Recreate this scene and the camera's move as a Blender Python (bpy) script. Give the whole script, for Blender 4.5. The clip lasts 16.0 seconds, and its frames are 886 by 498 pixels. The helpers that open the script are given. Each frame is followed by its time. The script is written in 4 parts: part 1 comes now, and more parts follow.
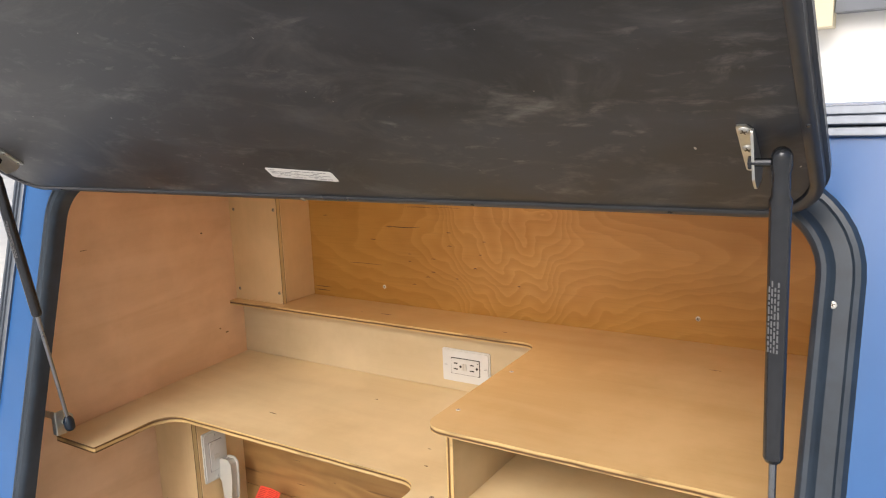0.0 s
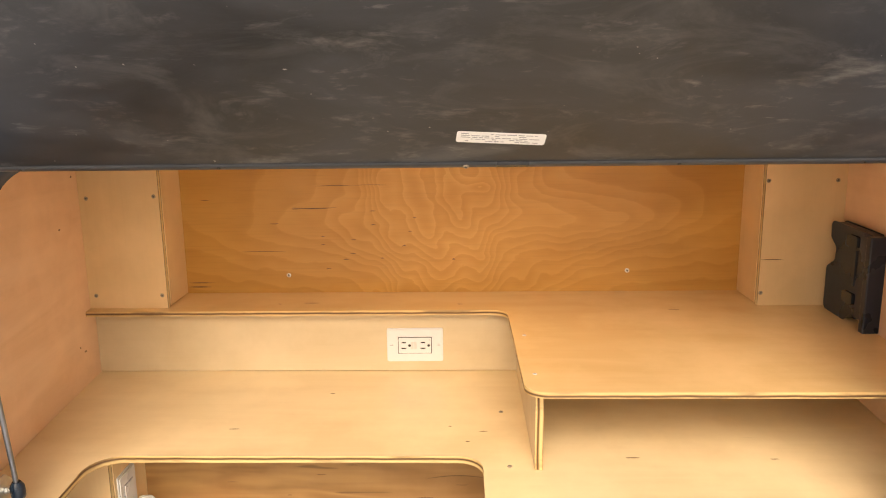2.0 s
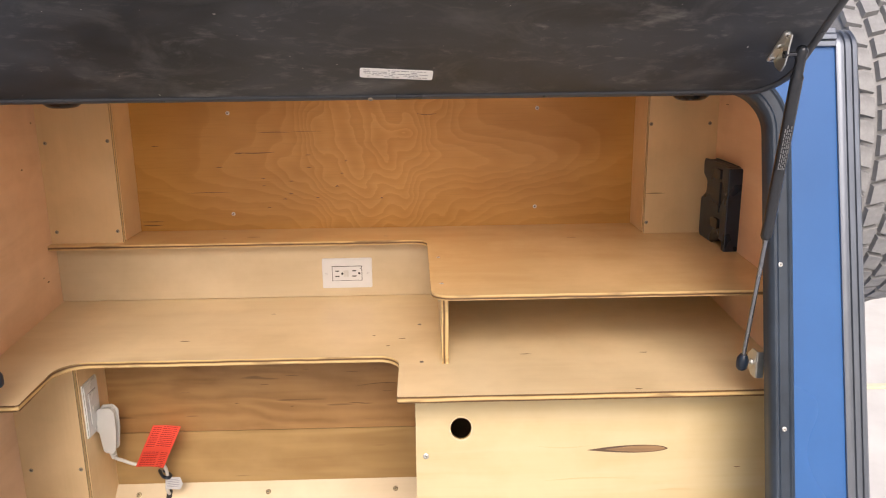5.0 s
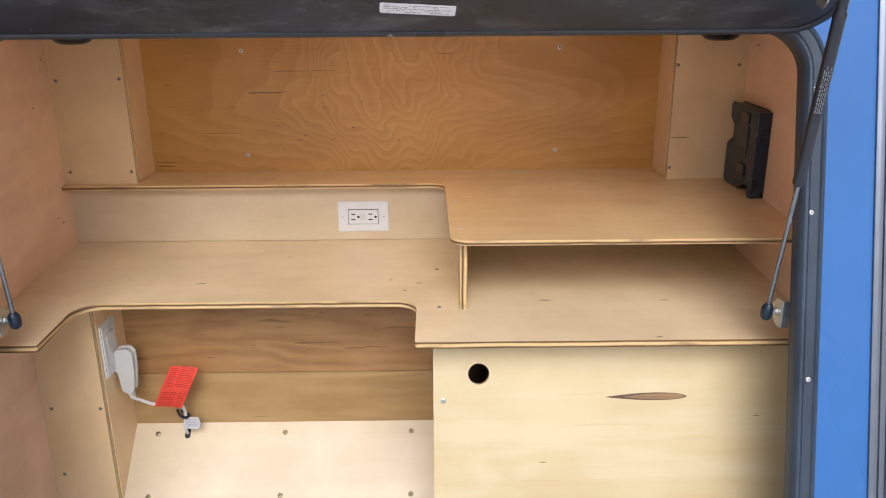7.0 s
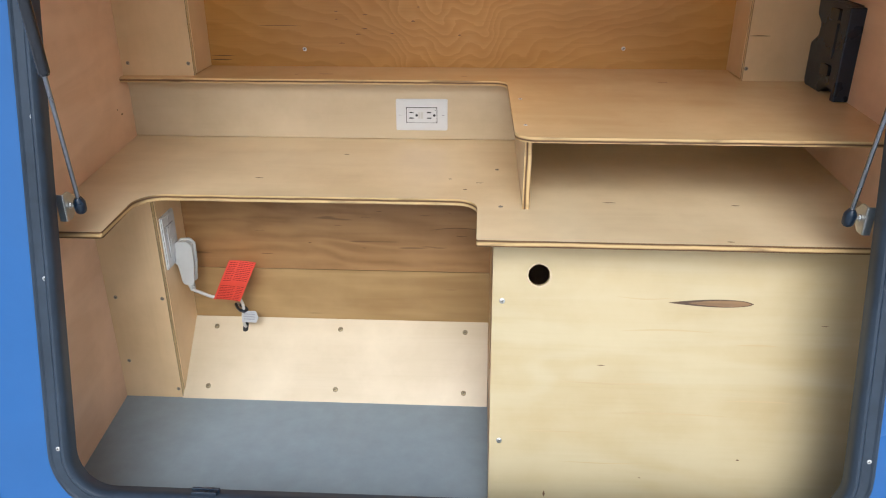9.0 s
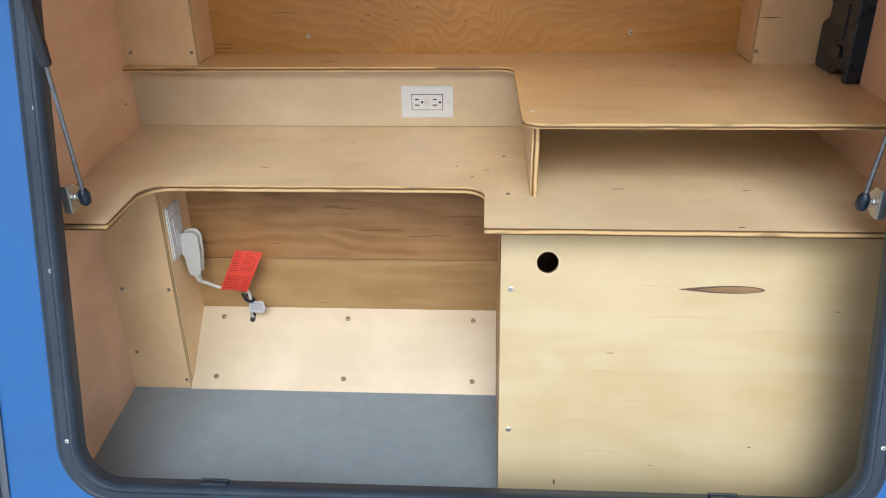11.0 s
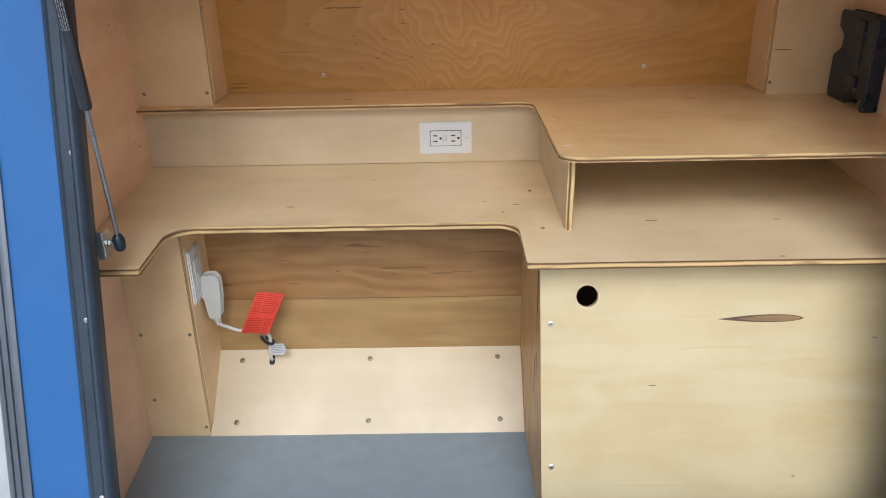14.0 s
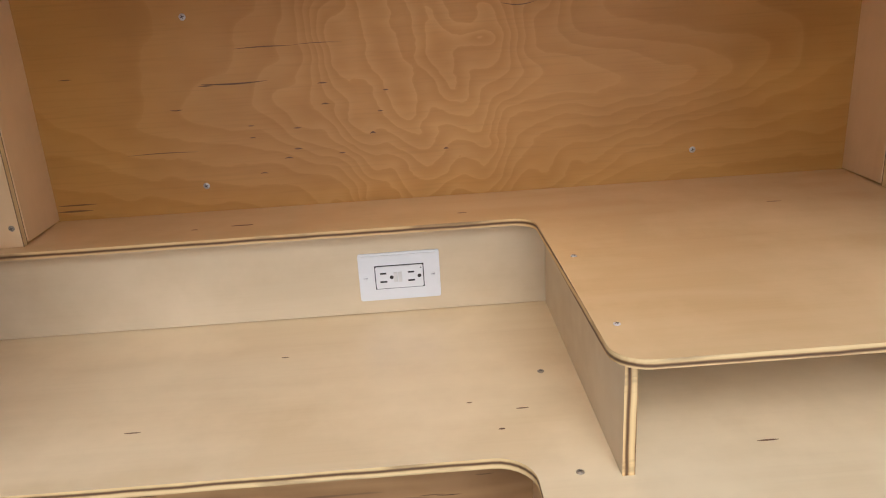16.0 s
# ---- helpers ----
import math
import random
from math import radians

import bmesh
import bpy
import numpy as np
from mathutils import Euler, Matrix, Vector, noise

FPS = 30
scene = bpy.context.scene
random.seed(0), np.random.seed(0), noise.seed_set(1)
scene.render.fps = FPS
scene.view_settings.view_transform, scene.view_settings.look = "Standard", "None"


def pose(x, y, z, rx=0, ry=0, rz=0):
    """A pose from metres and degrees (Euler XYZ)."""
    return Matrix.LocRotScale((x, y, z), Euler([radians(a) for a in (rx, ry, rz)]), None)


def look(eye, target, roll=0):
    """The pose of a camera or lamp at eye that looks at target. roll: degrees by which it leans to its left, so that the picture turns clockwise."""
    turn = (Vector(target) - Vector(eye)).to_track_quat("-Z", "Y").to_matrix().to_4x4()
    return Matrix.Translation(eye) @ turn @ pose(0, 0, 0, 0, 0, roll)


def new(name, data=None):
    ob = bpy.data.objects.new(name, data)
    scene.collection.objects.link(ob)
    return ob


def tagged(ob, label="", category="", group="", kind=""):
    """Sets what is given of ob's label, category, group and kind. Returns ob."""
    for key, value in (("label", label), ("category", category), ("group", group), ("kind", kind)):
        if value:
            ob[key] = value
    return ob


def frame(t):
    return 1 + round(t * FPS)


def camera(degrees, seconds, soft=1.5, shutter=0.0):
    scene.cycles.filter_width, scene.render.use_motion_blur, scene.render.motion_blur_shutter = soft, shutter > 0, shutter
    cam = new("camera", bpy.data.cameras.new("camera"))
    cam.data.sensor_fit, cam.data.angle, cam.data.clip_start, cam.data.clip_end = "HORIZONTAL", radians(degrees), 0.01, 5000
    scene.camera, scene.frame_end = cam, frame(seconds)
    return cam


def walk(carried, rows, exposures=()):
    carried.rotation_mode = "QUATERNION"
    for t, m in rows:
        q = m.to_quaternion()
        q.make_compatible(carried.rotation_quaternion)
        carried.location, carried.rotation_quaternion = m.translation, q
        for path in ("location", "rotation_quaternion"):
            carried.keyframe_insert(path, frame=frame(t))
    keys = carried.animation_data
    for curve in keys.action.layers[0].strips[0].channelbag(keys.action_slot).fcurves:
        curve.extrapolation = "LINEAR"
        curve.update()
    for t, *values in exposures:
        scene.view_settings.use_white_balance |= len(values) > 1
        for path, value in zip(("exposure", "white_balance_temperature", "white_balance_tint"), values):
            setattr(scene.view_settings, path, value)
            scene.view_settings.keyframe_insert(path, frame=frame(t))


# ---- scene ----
cam = camera(60.5, 16.0, 1.1)
PATH = [
    (0, (0.73, 0.057, 1.516), (-0.342, 1.708, 1.164), -2.2),
    (0.5, (0.49, 0.058, 1.525), (-0.331, 1.846, 1.17), -2.9),
    (1, (0.316, -0.059, 1.529), (-0.133, 1.86, 1.194), -2.8),
    (1.5, (0.178, -0.093, 1.507), (-0.024, 1.869, 1.175), -1.8),
    (2, (0.041, -0.134, 1.502), (-0.012, 1.823, 1.096), -0.7),
    (2.4, (-0.062, -0.269, 1.473), (0.105, 1.658, 0.963), 0.3),
    (2.5, (-0.072, -0.292, 1.473), (0.122, 1.629, 0.951), 0.3),
    (3, (-0.051, -0.373, 1.482), (0.141, 1.553, 0.978), 0.2),
    (3.5, (0.048, -0.418, 1.473), (0.151, 1.523, 1.0), -0.1),
    (3.7, (0.067, -0.42, 1.461), (0.159, 1.522, 0.994), -0.3),
    (5.8, (0.125, -0.318, 1.465), (0.162, 1.62, 0.972), -0.7),
    (6, (0.119, -0.325, 1.47), (0.159, 1.61, 0.963), -0.8),
    (6.5, (0.108, -0.325, 1.466), (0.144, 1.596, 0.911), -0.6),
    (7, (0.107, -0.326, 1.457), (0.124, 1.576, 0.841), -0.4),
    (7.5, (0.09, -0.318, 1.429), (0.076, 1.558, 0.736), -0.1),
    (8, (0.074, -0.32, 1.423), (0.03, 1.532, 0.669), 0.1),
    (8.5, (0.073, -0.319, 1.42), (-0.002, 1.514, 0.623), 0.0),
    (9, (0.076, -0.309, 1.417), (-0.021, 1.512, 0.595), -0.1),
    (9.5, (0.072, -0.298, 1.414), (-0.036, 1.515, 0.576), -0.2),
    (12, (0.074, -0.298, 1.414), (-0.034, 1.508, 0.561), -1.2),
    (12.5, (0.065, -0.295, 1.411), (-0.039, 1.513, 0.562), -1.3),
    (13, (0.038, -0.29, 1.412), (-0.048, 1.524, 0.575), -1.3),
    (13.5, (-0.002, -0.288, 1.414), (-0.064, 1.54, 0.603), -1.4),
    (14, (-0.046, -0.287, 1.416), (-0.073, 1.558, 0.642), -1.3),
    (14.5, (-0.027, -0.185, 1.422), (-0.015, 1.691, 0.73), -1.3),
    (15, (0.044, -0.011, 1.432), (-0.043, 1.882, 0.791), -2.0),
    (15.5, (0.028, 0.146, 1.408), (-0.083, 2.031, 0.749), -2.8),
    (16, (-0.027, 0.341, 1.381), (0.033, 2.229, 0.722), -3.4),
]
# One fitted lens; the picture warms and brightens at the start, then settles.
EXPOSURES = [(0, 0.70, 6600, 11), (0.5, 1.16, 6880, 12), (1, 1.40, 7700, 13), (1.5, 1.30, 7800, 14), (2, 1.14, 7850, 14), (2.5, 0.90, 7450, 15), (3, 0.80, 7450, 16), (3.7, 0.77, 7200, 17), (5.8, 0.68, 6400, 17), (7, 0.61, 5700, 13), (8.2, 0.51, 5450, 9),
             (9.5, 0.50, 5550, 8), (12, 0.50, 5550, 8), (14, 0.38, 5480, 8), (15, 0.60, 5350, 10), (16, 0.56, 5400, 11)]
walk(cam, [(t, look(eye, target, roll)) for t, eye, target, roll in PATH], EXPOSURES)

# ---- world and sun: bright overcast daylight from behind the viewer ----
SUN_EL, SUN_AZ = 42.0, 178.0
world = bpy.data.worlds.new("overcast_sky")
scene.world = world
world.use_nodes = True
wn = world.node_tree
sky = wn.nodes.new("ShaderNodeTexSky")
sky.sky_type, sky.sun_disc = "NISHITA", False
sky.sun_elevation, sky.sun_rotation = radians(SUN_EL), radians(SUN_AZ)
sky.air_density, sky.dust_density, sky.ozone_density = 1.0, 4.0, 1.0
wn.links.new(sky.outputs[0], wn.nodes["Background"].inputs[0])
wn.nodes["Background"].inputs[1].default_value = 0.11
sun = new("sun", bpy.data.lights.new("sun", "SUN"))
sun.data.energy, sun.data.angle, sun.data.color = 1.42, radians(40), (1.0, 0.985, 0.955)
sun.matrix_world = look((0.3, -8.0, 8.8), (0, 0.8, 0.8))


# ---- materials ----
def material(name, base=(0.5, 0.5, 0.5), rough=0.5, metal=0.0, spec=0.5):
    m = bpy.data.materials.new(name)
    m.use_nodes = True
    b = m.node_tree.nodes["Principled BSDF"]
    b.inputs["Base Color"].default_value = (*base, 1)
    b.inputs["Roughness"].default_value = rough
    b.inputs["Metallic"].default_value = metal
    b.inputs["Specular IOR Level"].default_value = spec
    return m, m.node_tree, b


def node(nt, kind, **values):
    n = nt.nodes.new(kind)
    for k, v in values.items():
        n.inputs[k].default_value = v
    return n


def coords(nt, scale=(1, 1, 1), shift=(0, 0, 0)):
    tc = nt.nodes.new("ShaderNodeTexCoord")
    mp = nt.nodes.new("ShaderNodeMapping")
    mp.inputs["Scale"].default_value = scale
    mp.inputs["Location"].default_value = shift
    nt.links.new(tc.outputs["Object"], mp.inputs["Vector"])
    return mp.outputs[0]


def ramp(nt, source, stops):
    r = nt.nodes.new("ShaderNodeValToRGB")
    el = r.color_ramp.elements
    while len(el) < len(stops):
        el.new(0.5)
    for e, (p, c) in zip(el, stops):
        e.position = p
        e.color = (*c, 1) if len(c) == 3 else c
    nt.links.new(source, r.inputs[0])
    return r.outputs[0]


def blend(nt, a, b, factor, mode="MIX"):
    m = nt.nodes.new("ShaderNodeMix")
    m.data_type, m.blend_type = "RGBA", mode
    for sock, v in ((m.inputs[6], a), (m.inputs[7], b), (m.inputs[0], factor)):
        if hasattr(v, "is_linked"):
            nt.links.new(v, sock)
        elif isinstance(v, (int, float)):
            sock.default_value = v
        else:
            sock.default_value = (*v, 1)
    return m.outputs[2]


def math_node(nt, op, a, b=0.0):
    m = nt.nodes.new("ShaderNodeMath")
    m.operation = op
    for sock, v in zip(m.inputs, (a, b)):
        if hasattr(v, "is_linked"):
            nt.links.new(v, sock)
        else:
            sock.default_value = v
    return m.outputs[0]


def bump(nt, b, height, strength, distance=0.001):
    n = nt.nodes.new("ShaderNodeBump")
    n.inputs["Strength"].default_value, n.inputs["Distance"].default_value = strength, distance
    nt.links.new(height, n.inputs["Height"])
    nt.links.new(n.outputs[0], b.inputs["Normal"])


def plywood(name, light, dark, along="x", rings=9.0, figure=0.5, streak=0.35, rough=0.42, seed=0.0, warp=2.2, fleck=0.75, swirl=0.4, zs=5.0, relief=0.12, clouds=0.75):
    """Rotary-cut veneer: wavy growth figure, fine pores along the grain, a few dark mineral streaks."""
    m, nt, b = material(name, light, rough)
    s = {"x": (1.0, 4.0, zs), "y": (4.0, 1.0, 5.0), "z": (4.5, 4.5, 1.0)}[along]
    big = node(nt, "ShaderNodeTexNoise", Scale=warp, Detail=3.0, Roughness=0.45, Distortion=swirl)
    nt.links.new(coords(nt, s, (seed, seed * 1.7, seed * 0.6)), big.inputs["Vector"])
    wave = math_node(nt, "SINE", math_node(nt, "MULTIPLY", big.outputs["Fac"], rings * 6.28))
    wave = math_node(nt, "ADD", math_node(nt, "MULTIPLY", wave, 0.5), 0.5)
    fs = {"x": (6, 260, 260), "y": (260, 6, 260), "z": (260, 260, 6)}[along]
    fine = node(nt, "ShaderNodeTexNoise", Scale=1.0, Detail=3.0, Roughness=0.6)
    nt.links.new(coords(nt, fs), fine.inputs["Vector"])
    ms = {"x": (1.4, 26, 26), "y": (26, 1.4, 26), "z": (26, 26, 1.4)}[along]
    mid = node(nt, "ShaderNodeTexNoise", Scale=1.0, Detail=4.0, Roughness=0.55, Distortion=0.6)
    nt.links.new(coords(nt, ms, (seed, seed, seed)), mid.inputs["Vector"])
    c = blend(nt, light, dark, math_node(nt, "MULTIPLY", wave, figure))
    c = blend(nt, c, dark, math_node(nt, "MULTIPLY", ramp(nt, mid.outputs["Fac"], [(0.35, (0, 0, 0)), (0.75, (1, 1, 1))]), streak))
    c = blend(nt, c, tuple(v * 0.62 for v in dark), math_node(nt, "MULTIPLY", ramp(nt, fine.outputs["Fac"], [(0.5, (0, 0, 0)), (0.85, (1, 1, 1))]), 0.09))
    haze = node(nt, "ShaderNodeTexNoise", Scale=5.0, Detail=5.0, Roughness=0.6)
    nt.links.new(coords(nt, (1, 1, 1), (seed * 2, seed, 7)), haze.inputs["Vector"])
    c = blend(nt, c, tuple(min(0.9, v * 1.1 + 0.02) for v in light), math_node(nt, "MULTIPLY", ramp(nt, haze.outputs["Fac"], [(0.42, (0, 0, 0)), (0.66, (1, 1, 1))]), clouds))
    ks = {"x": (7, 90, 90), "y": (90, 7, 90), "z": (90, 90, 7)}[along]
    spots = node(nt, "ShaderNodeTexNoise", Scale=1.0, Detail=1.0)
    nt.links.new(coords(nt, ks, (seed + 3, seed, seed)), spots.inputs["Vector"])
    c = blend(nt, c, (0.12, 0.06, 0.025), math_node(nt, "MULTIPLY", ramp(nt, spots.outputs["Fac"], [(fleck, (0, 0, 0)), (fleck + 0.05, (1, 1, 1))]), 0.6))
    nt.links.new(c, b.inputs["Base Color"])
    nt.links.new(ramp(nt, mid.outputs["Fac"], [(0.3, (rough - 0.015,) * 3), (0.7, (rough + 0.02,) * 3)]), b.inputs["Roughness"])
    if relief:
        bump(nt, b, fine.outputs["Fac"], relief, 0.0006)
    return m


def figured_birch(name, light, dark, rough=0.36):
    """Crown-cut birch: growth lines round two long swells, flame-like ripples where the swells meet, under a soft tonal drift."""
    m, nt, b = material(name, light, rough)

    def mn(op, p, q=0.0):
        return math_node(nt, op, p, q)

    tc = nt.nodes.new("ShaderNodeTexCoord")
    sep = nt.nodes.new("ShaderNodeSeparateXYZ")
    nt.links.new(tc.outputs["Object"], sep.inputs[0])
    slow = node(nt, "ShaderNodeTexNoise", Scale=5.0, Detail=2.0, Roughness=0.45)
    nt.links.new(coords(nt, (1, 1, 1.5), (3, 0, 1)), slow.inputs["Vector"])
    quick = node(nt, "ShaderNodeTexNoise", Scale=24.0, Detail=3.0, Roughness=0.5)
    nt.links.new(coords(nt, (0.8, 1, 1.6), (1, 2, 5)), quick.inputs["Vector"])
    wsep = nt.nodes.new("ShaderNodeSeparateXYZ")
    nt.links.new(slow.outputs["Color"], wsep.inputs[0])
    qsep = nt.nodes.new("ShaderNodeSeparateXYZ")
    nt.links.new(quick.outputs["Color"], qsep.inputs[0])
    x = mn("ADD", sep.outputs[0], mn("MULTIPLY", mn("SUBTRACT", wsep.outputs[0], 0.5), 0.24))
    z = mn("ADD", sep.outputs[2], mn("MULTIPLY", mn("SUBTRACT", wsep.outputs[1], 0.5), 0.06))
    z = mn("ADD", z, mn("MULTIPLY", mn("SUBTRACT", qsep.outputs[1], 0.5), 0.022))

    def swell(cx, cz, sx, sz, amount):
        u = mn("DIVIDE", mn("SUBTRACT", x, cx), sx)
        v = mn("DIVIDE", mn("SUBTRACT", z, cz), sz)
        q = mn("ADD", mn("MULTIPLY", u, u), mn("MULTIPLY", v, v))
        return mn("DIVIDE", amount, mn("ADD", q, 1.0))

    f = mn("ADD", swell(0.30, 1.238, 0.26, 0.072, 5.4), swell(-0.34, 1.215, 0.24, 0.090, 3.2))
    f = mn("ADD", f, swell(0.045, 1.305, 0.030, 0.016, 1.6))
    mid = mn("DIVIDE", mn("SUBTRACT", x, 0.0), 0.14)
    mid = mn("DIVIDE", 1.0, mn("ADD", mn("POWER", mn("MULTIPLY", mid, mid), 1.5), 1.0))
    run = mn("ADD", sep.outputs[0], mn("MULTIPLY", mn("SUBTRACT", sep.outputs[2], 1.2), 0.30))
    run = mn("ADD", mn("MULTIPLY", run, 74.0), mn("MULTIPLY", wsep.outputs[2], 8.0))
    ripple = mn("ADD", mn("MULTIPLY", mn("SINE", run), 0.50), mn("MULTIPLY", mn("SUBTRACT", qsep.outputs[0], 0.5), 0.8))
    f = mn("ADD", f, mn("MULTIPLY", mid, mn("ADD", ripple, mn("MULTIPLY", z, 5.0))))
    f = mn("ADD", f, mn("MULTIPLY", z, 11.0))
    saw = mn("FRACT", mn("MULTIPLY", f, 1.25))
    wave = mn("MULTIPLY", mn("POWER", saw, 1.8), mn("SUBTRACT", 1.0, mn("POWER", saw, 14.0)))
    tone = node(nt, "ShaderNodeTexNoise", Scale=3.0, Detail=4.0, Roughness=0.55)
    nt.links.new(coords(nt, (1, 1, 2.5), (1, 4, 2)), tone.inputs["Vector"])
    fine = node(nt, "ShaderNodeTexNoise", Scale=1.0, Detail=3.0, Roughness=0.6)
    nt.links.new(coords(nt, (9, 260, 260)), fine.inputs["Vector"])
    fade = ramp(nt, tone.outputs["Fac"], [(0.34, (0.12, 0.12, 0.12)), (0.64, (0.44, 0.44, 0.44))])
    c = blend(nt, light, dark, mn("MULTIPLY", wave, fade))
    pale = mn("POWER", mn("SUBTRACT", 1.0, saw), 3.0)
    c = blend(nt, c, (0.73, 0.44, 0.14), mn("MULTIPLY", pale, mn("ADD", mn("MULTIPLY", mid, 0.26), 0.10)))
    c = blend(nt, c, dark, mn("MULTIPLY", ramp(nt, tone.outputs["Fac"], [(0.38, (0, 0, 0)), (0.7, (1, 1, 1))]), 0.42))
    c = blend(nt, c, tuple(v * 0.6 for v in dark), mn("MULTIPLY", ramp(nt, fine.outputs["Fac"], [(0.5, (0, 0, 0)), (0.85, (1, 1, 1))]), 0.20))
    nt.links.new(c, b.inputs["Base Color"])
    nt.links.new(ramp(nt, tone.outputs["Fac"], [(0.3, (rough - 0.05,) * 3), (0.7, (rough + 0.08,) * 3)]), b.inputs["Roughness"])
    bump(nt, b, fine.outputs["Fac"], 0.12, 0.0006)
    return m


def ply_edge(name, across="z", thick=0.012, plies=2.6, shift=0.0):
    """Cut edge of plywood: alternating pale and dark plies across the thickness, uneven glue lines."""
    m, nt, b = material(name, (0.5, 0.35, 0.18), 0.6)
    tc = nt.nodes.new("ShaderNodeTexCoord")
    sep = nt.nodes.new("ShaderNodeSeparateXYZ")
    nt.links.new(tc.outputs["Object"], sep.inputs[0])
    wob = node(nt, "ShaderNodeTexNoise", Scale=14.0, Detail=3.0)
    nt.links.new(tc.outputs["Object"], wob.inputs["Vector"])
    q = math_node(nt, "ADD", sep.outputs["XYZ".index(across.upper())], shift)
    q = math_node(nt, "ADD", math_node(nt, "MULTIPLY", q, plies / thick * 3.1416), math_node(nt, "MULTIPLY", wob.outputs["Fac"], 2.2))
    s = math_node(nt, "ADD", math_node(nt, "MULTIPLY", math_node(nt, "SINE", q), 0.5), 0.5)
    c = ramp(nt, s, [(0.0, (0.085, 0.038, 0.011)), (0.24, (0.28, 0.155, 0.052)), (0.45, (0.54, 0.355, 0.145)), (1.0, (0.66, 0.47, 0.21))])
    stain = node(nt, "ShaderNodeTexNoise", Scale=9.0, Detail=4.0)
    nt.links.new(coords(nt, (1, 1, 6)), stain.inputs["Vector"])
    c = blend(nt, c, (0.1, 0.05, 0.02), math_node(nt, "MULTIPLY", ramp(nt, stain.outputs["Fac"], [(0.54, (0, 0, 0)), (0.66, (1, 1, 1))]), 0.6))
    nt.links.new(c, b.inputs["Base Color"])
    bump(nt, b, s, 0.4, 0.0006)
    return m


def worn(name, base, rough=0.5, metal=0.0, scale=30.0, amount=0.25, bumps=0.15, spec=0.5, stretch=(1, 1, 1)):
    """A plain surface with mottling at two scales."""
    m, nt, b = material(name, base, rough, metal, spec)
    n1 = node(nt, "ShaderNodeTexNoise", Scale=scale, Detail=5.0, Roughness=0.6)
    nt.links.new(coords(nt, stretch), n1.inputs["Vector"])
    n2 = node(nt, "ShaderNodeTexNoise", Scale=scale * 0.12, Detail=3.0)
    nt.links.new(coords(nt, stretch, (4, 2, 1)), n2.inputs["Vector"])
    hi, lo = tuple(min(1, v * (1 + amount)) for v in base), tuple(v * (1 - amount) for v in base)
    c = ramp(nt, math_node(nt, "MULTIPLY", math_node(nt, "ADD", n1.outputs["Fac"], n2.outputs["Fac"]), 0.5), [(0.35, lo), (0.65, hi)])
    nt.links.new(c, b.inputs["Base Color"])
    nt.links.new(ramp(nt, n2.outputs["Fac"], [(0.3, (max(0.05, rough - 0.08),) * 3), (0.7, (min(1, rough + 0.1),) * 3)]), b.inputs["Roughness"])
    if bumps:
        bump(nt, b, n1.outputs["Fac"], bumps, 0.001)
    return m


def chalky_board(name):
    """Black board with pale scuffs, wiped dust, fine scratches and specks."""
    m, nt, b = material(name, (0.02, 0.02, 0.021), 0.55)

    def noise(scale, detail, rough, twist, stretch, shift=(0, 0, 0)):
        n = node(nt, "ShaderNodeTexNoise", Scale=scale, Detail=detail, Roughness=rough, Distortion=twist)
        nt.links.new(coords(nt, stretch, shift), n.inputs["Vector"])
        return n.outputs["Fac"]

    def mask(fac, lo, hi, amount):
        return math_node(nt, "MULTIPLY", ramp(nt, fac, [(lo, (0, 0, 0)), (hi, (1, 1, 1))]), amount)

    wide = noise(3.2, 6.0, 0.62, 0.7, (1.0, 2.2, 2.2))
    scuff = noise(13.0, 7.0, 0.70, 0.5, (0.7, 1.7, 1.7), (2, 5, 1))
    swipe = noise(6.0, 6.0, 0.70, 0.9, (1.0, 2.0, 2.0), (7, 1, 3))
    hair = noise(60.0, 4.0, 0.6, 0.4, (0.5, 1.4, 1.4), (1, 9, 4))
    dots = noise(150.0, 1.0, 0.5, 0.0, (1, 1, 1))
    c = blend(nt, (0.010, 0.0112, 0.0135), (0.043, 0.046, 0.053), ramp(nt, wide, [(0.35, (0, 0, 0)), (0.75, (1, 1, 1))]))
    c = blend(nt, c, (0.17, 0.165, 0.16), mask(swipe, 0.52, 0.78, 0.34))
    c = blend(nt, c, (0.22, 0.21, 0.20), math_node(nt, "MULTIPLY", mask(scuff, 0.56, 0.80, 0.75), mask(hair, 0.38, 0.62, 1.0)))
    c = blend(nt, c, (0.16, 0.155, 0.15), math_node(nt, "MULTIPLY", mask(hair, 0.60, 0.72, 0.5), mask(wide, 0.48, 0.62, 1.0)))
    c = blend(nt, c, (0.55, 0.53, 0.49), mask(dots, 0.80, 0.83, 0.6))
    nt.links.new(c, b.inputs["Base Color"])
    nt.links.new(ramp(nt, wide, [(0.3, (0.34,) * 3), (0.7, (0.52,) * 3)]), b.inputs["Roughness"])
    bump(nt, b, scuff, 0.15, 0.001)
    return m


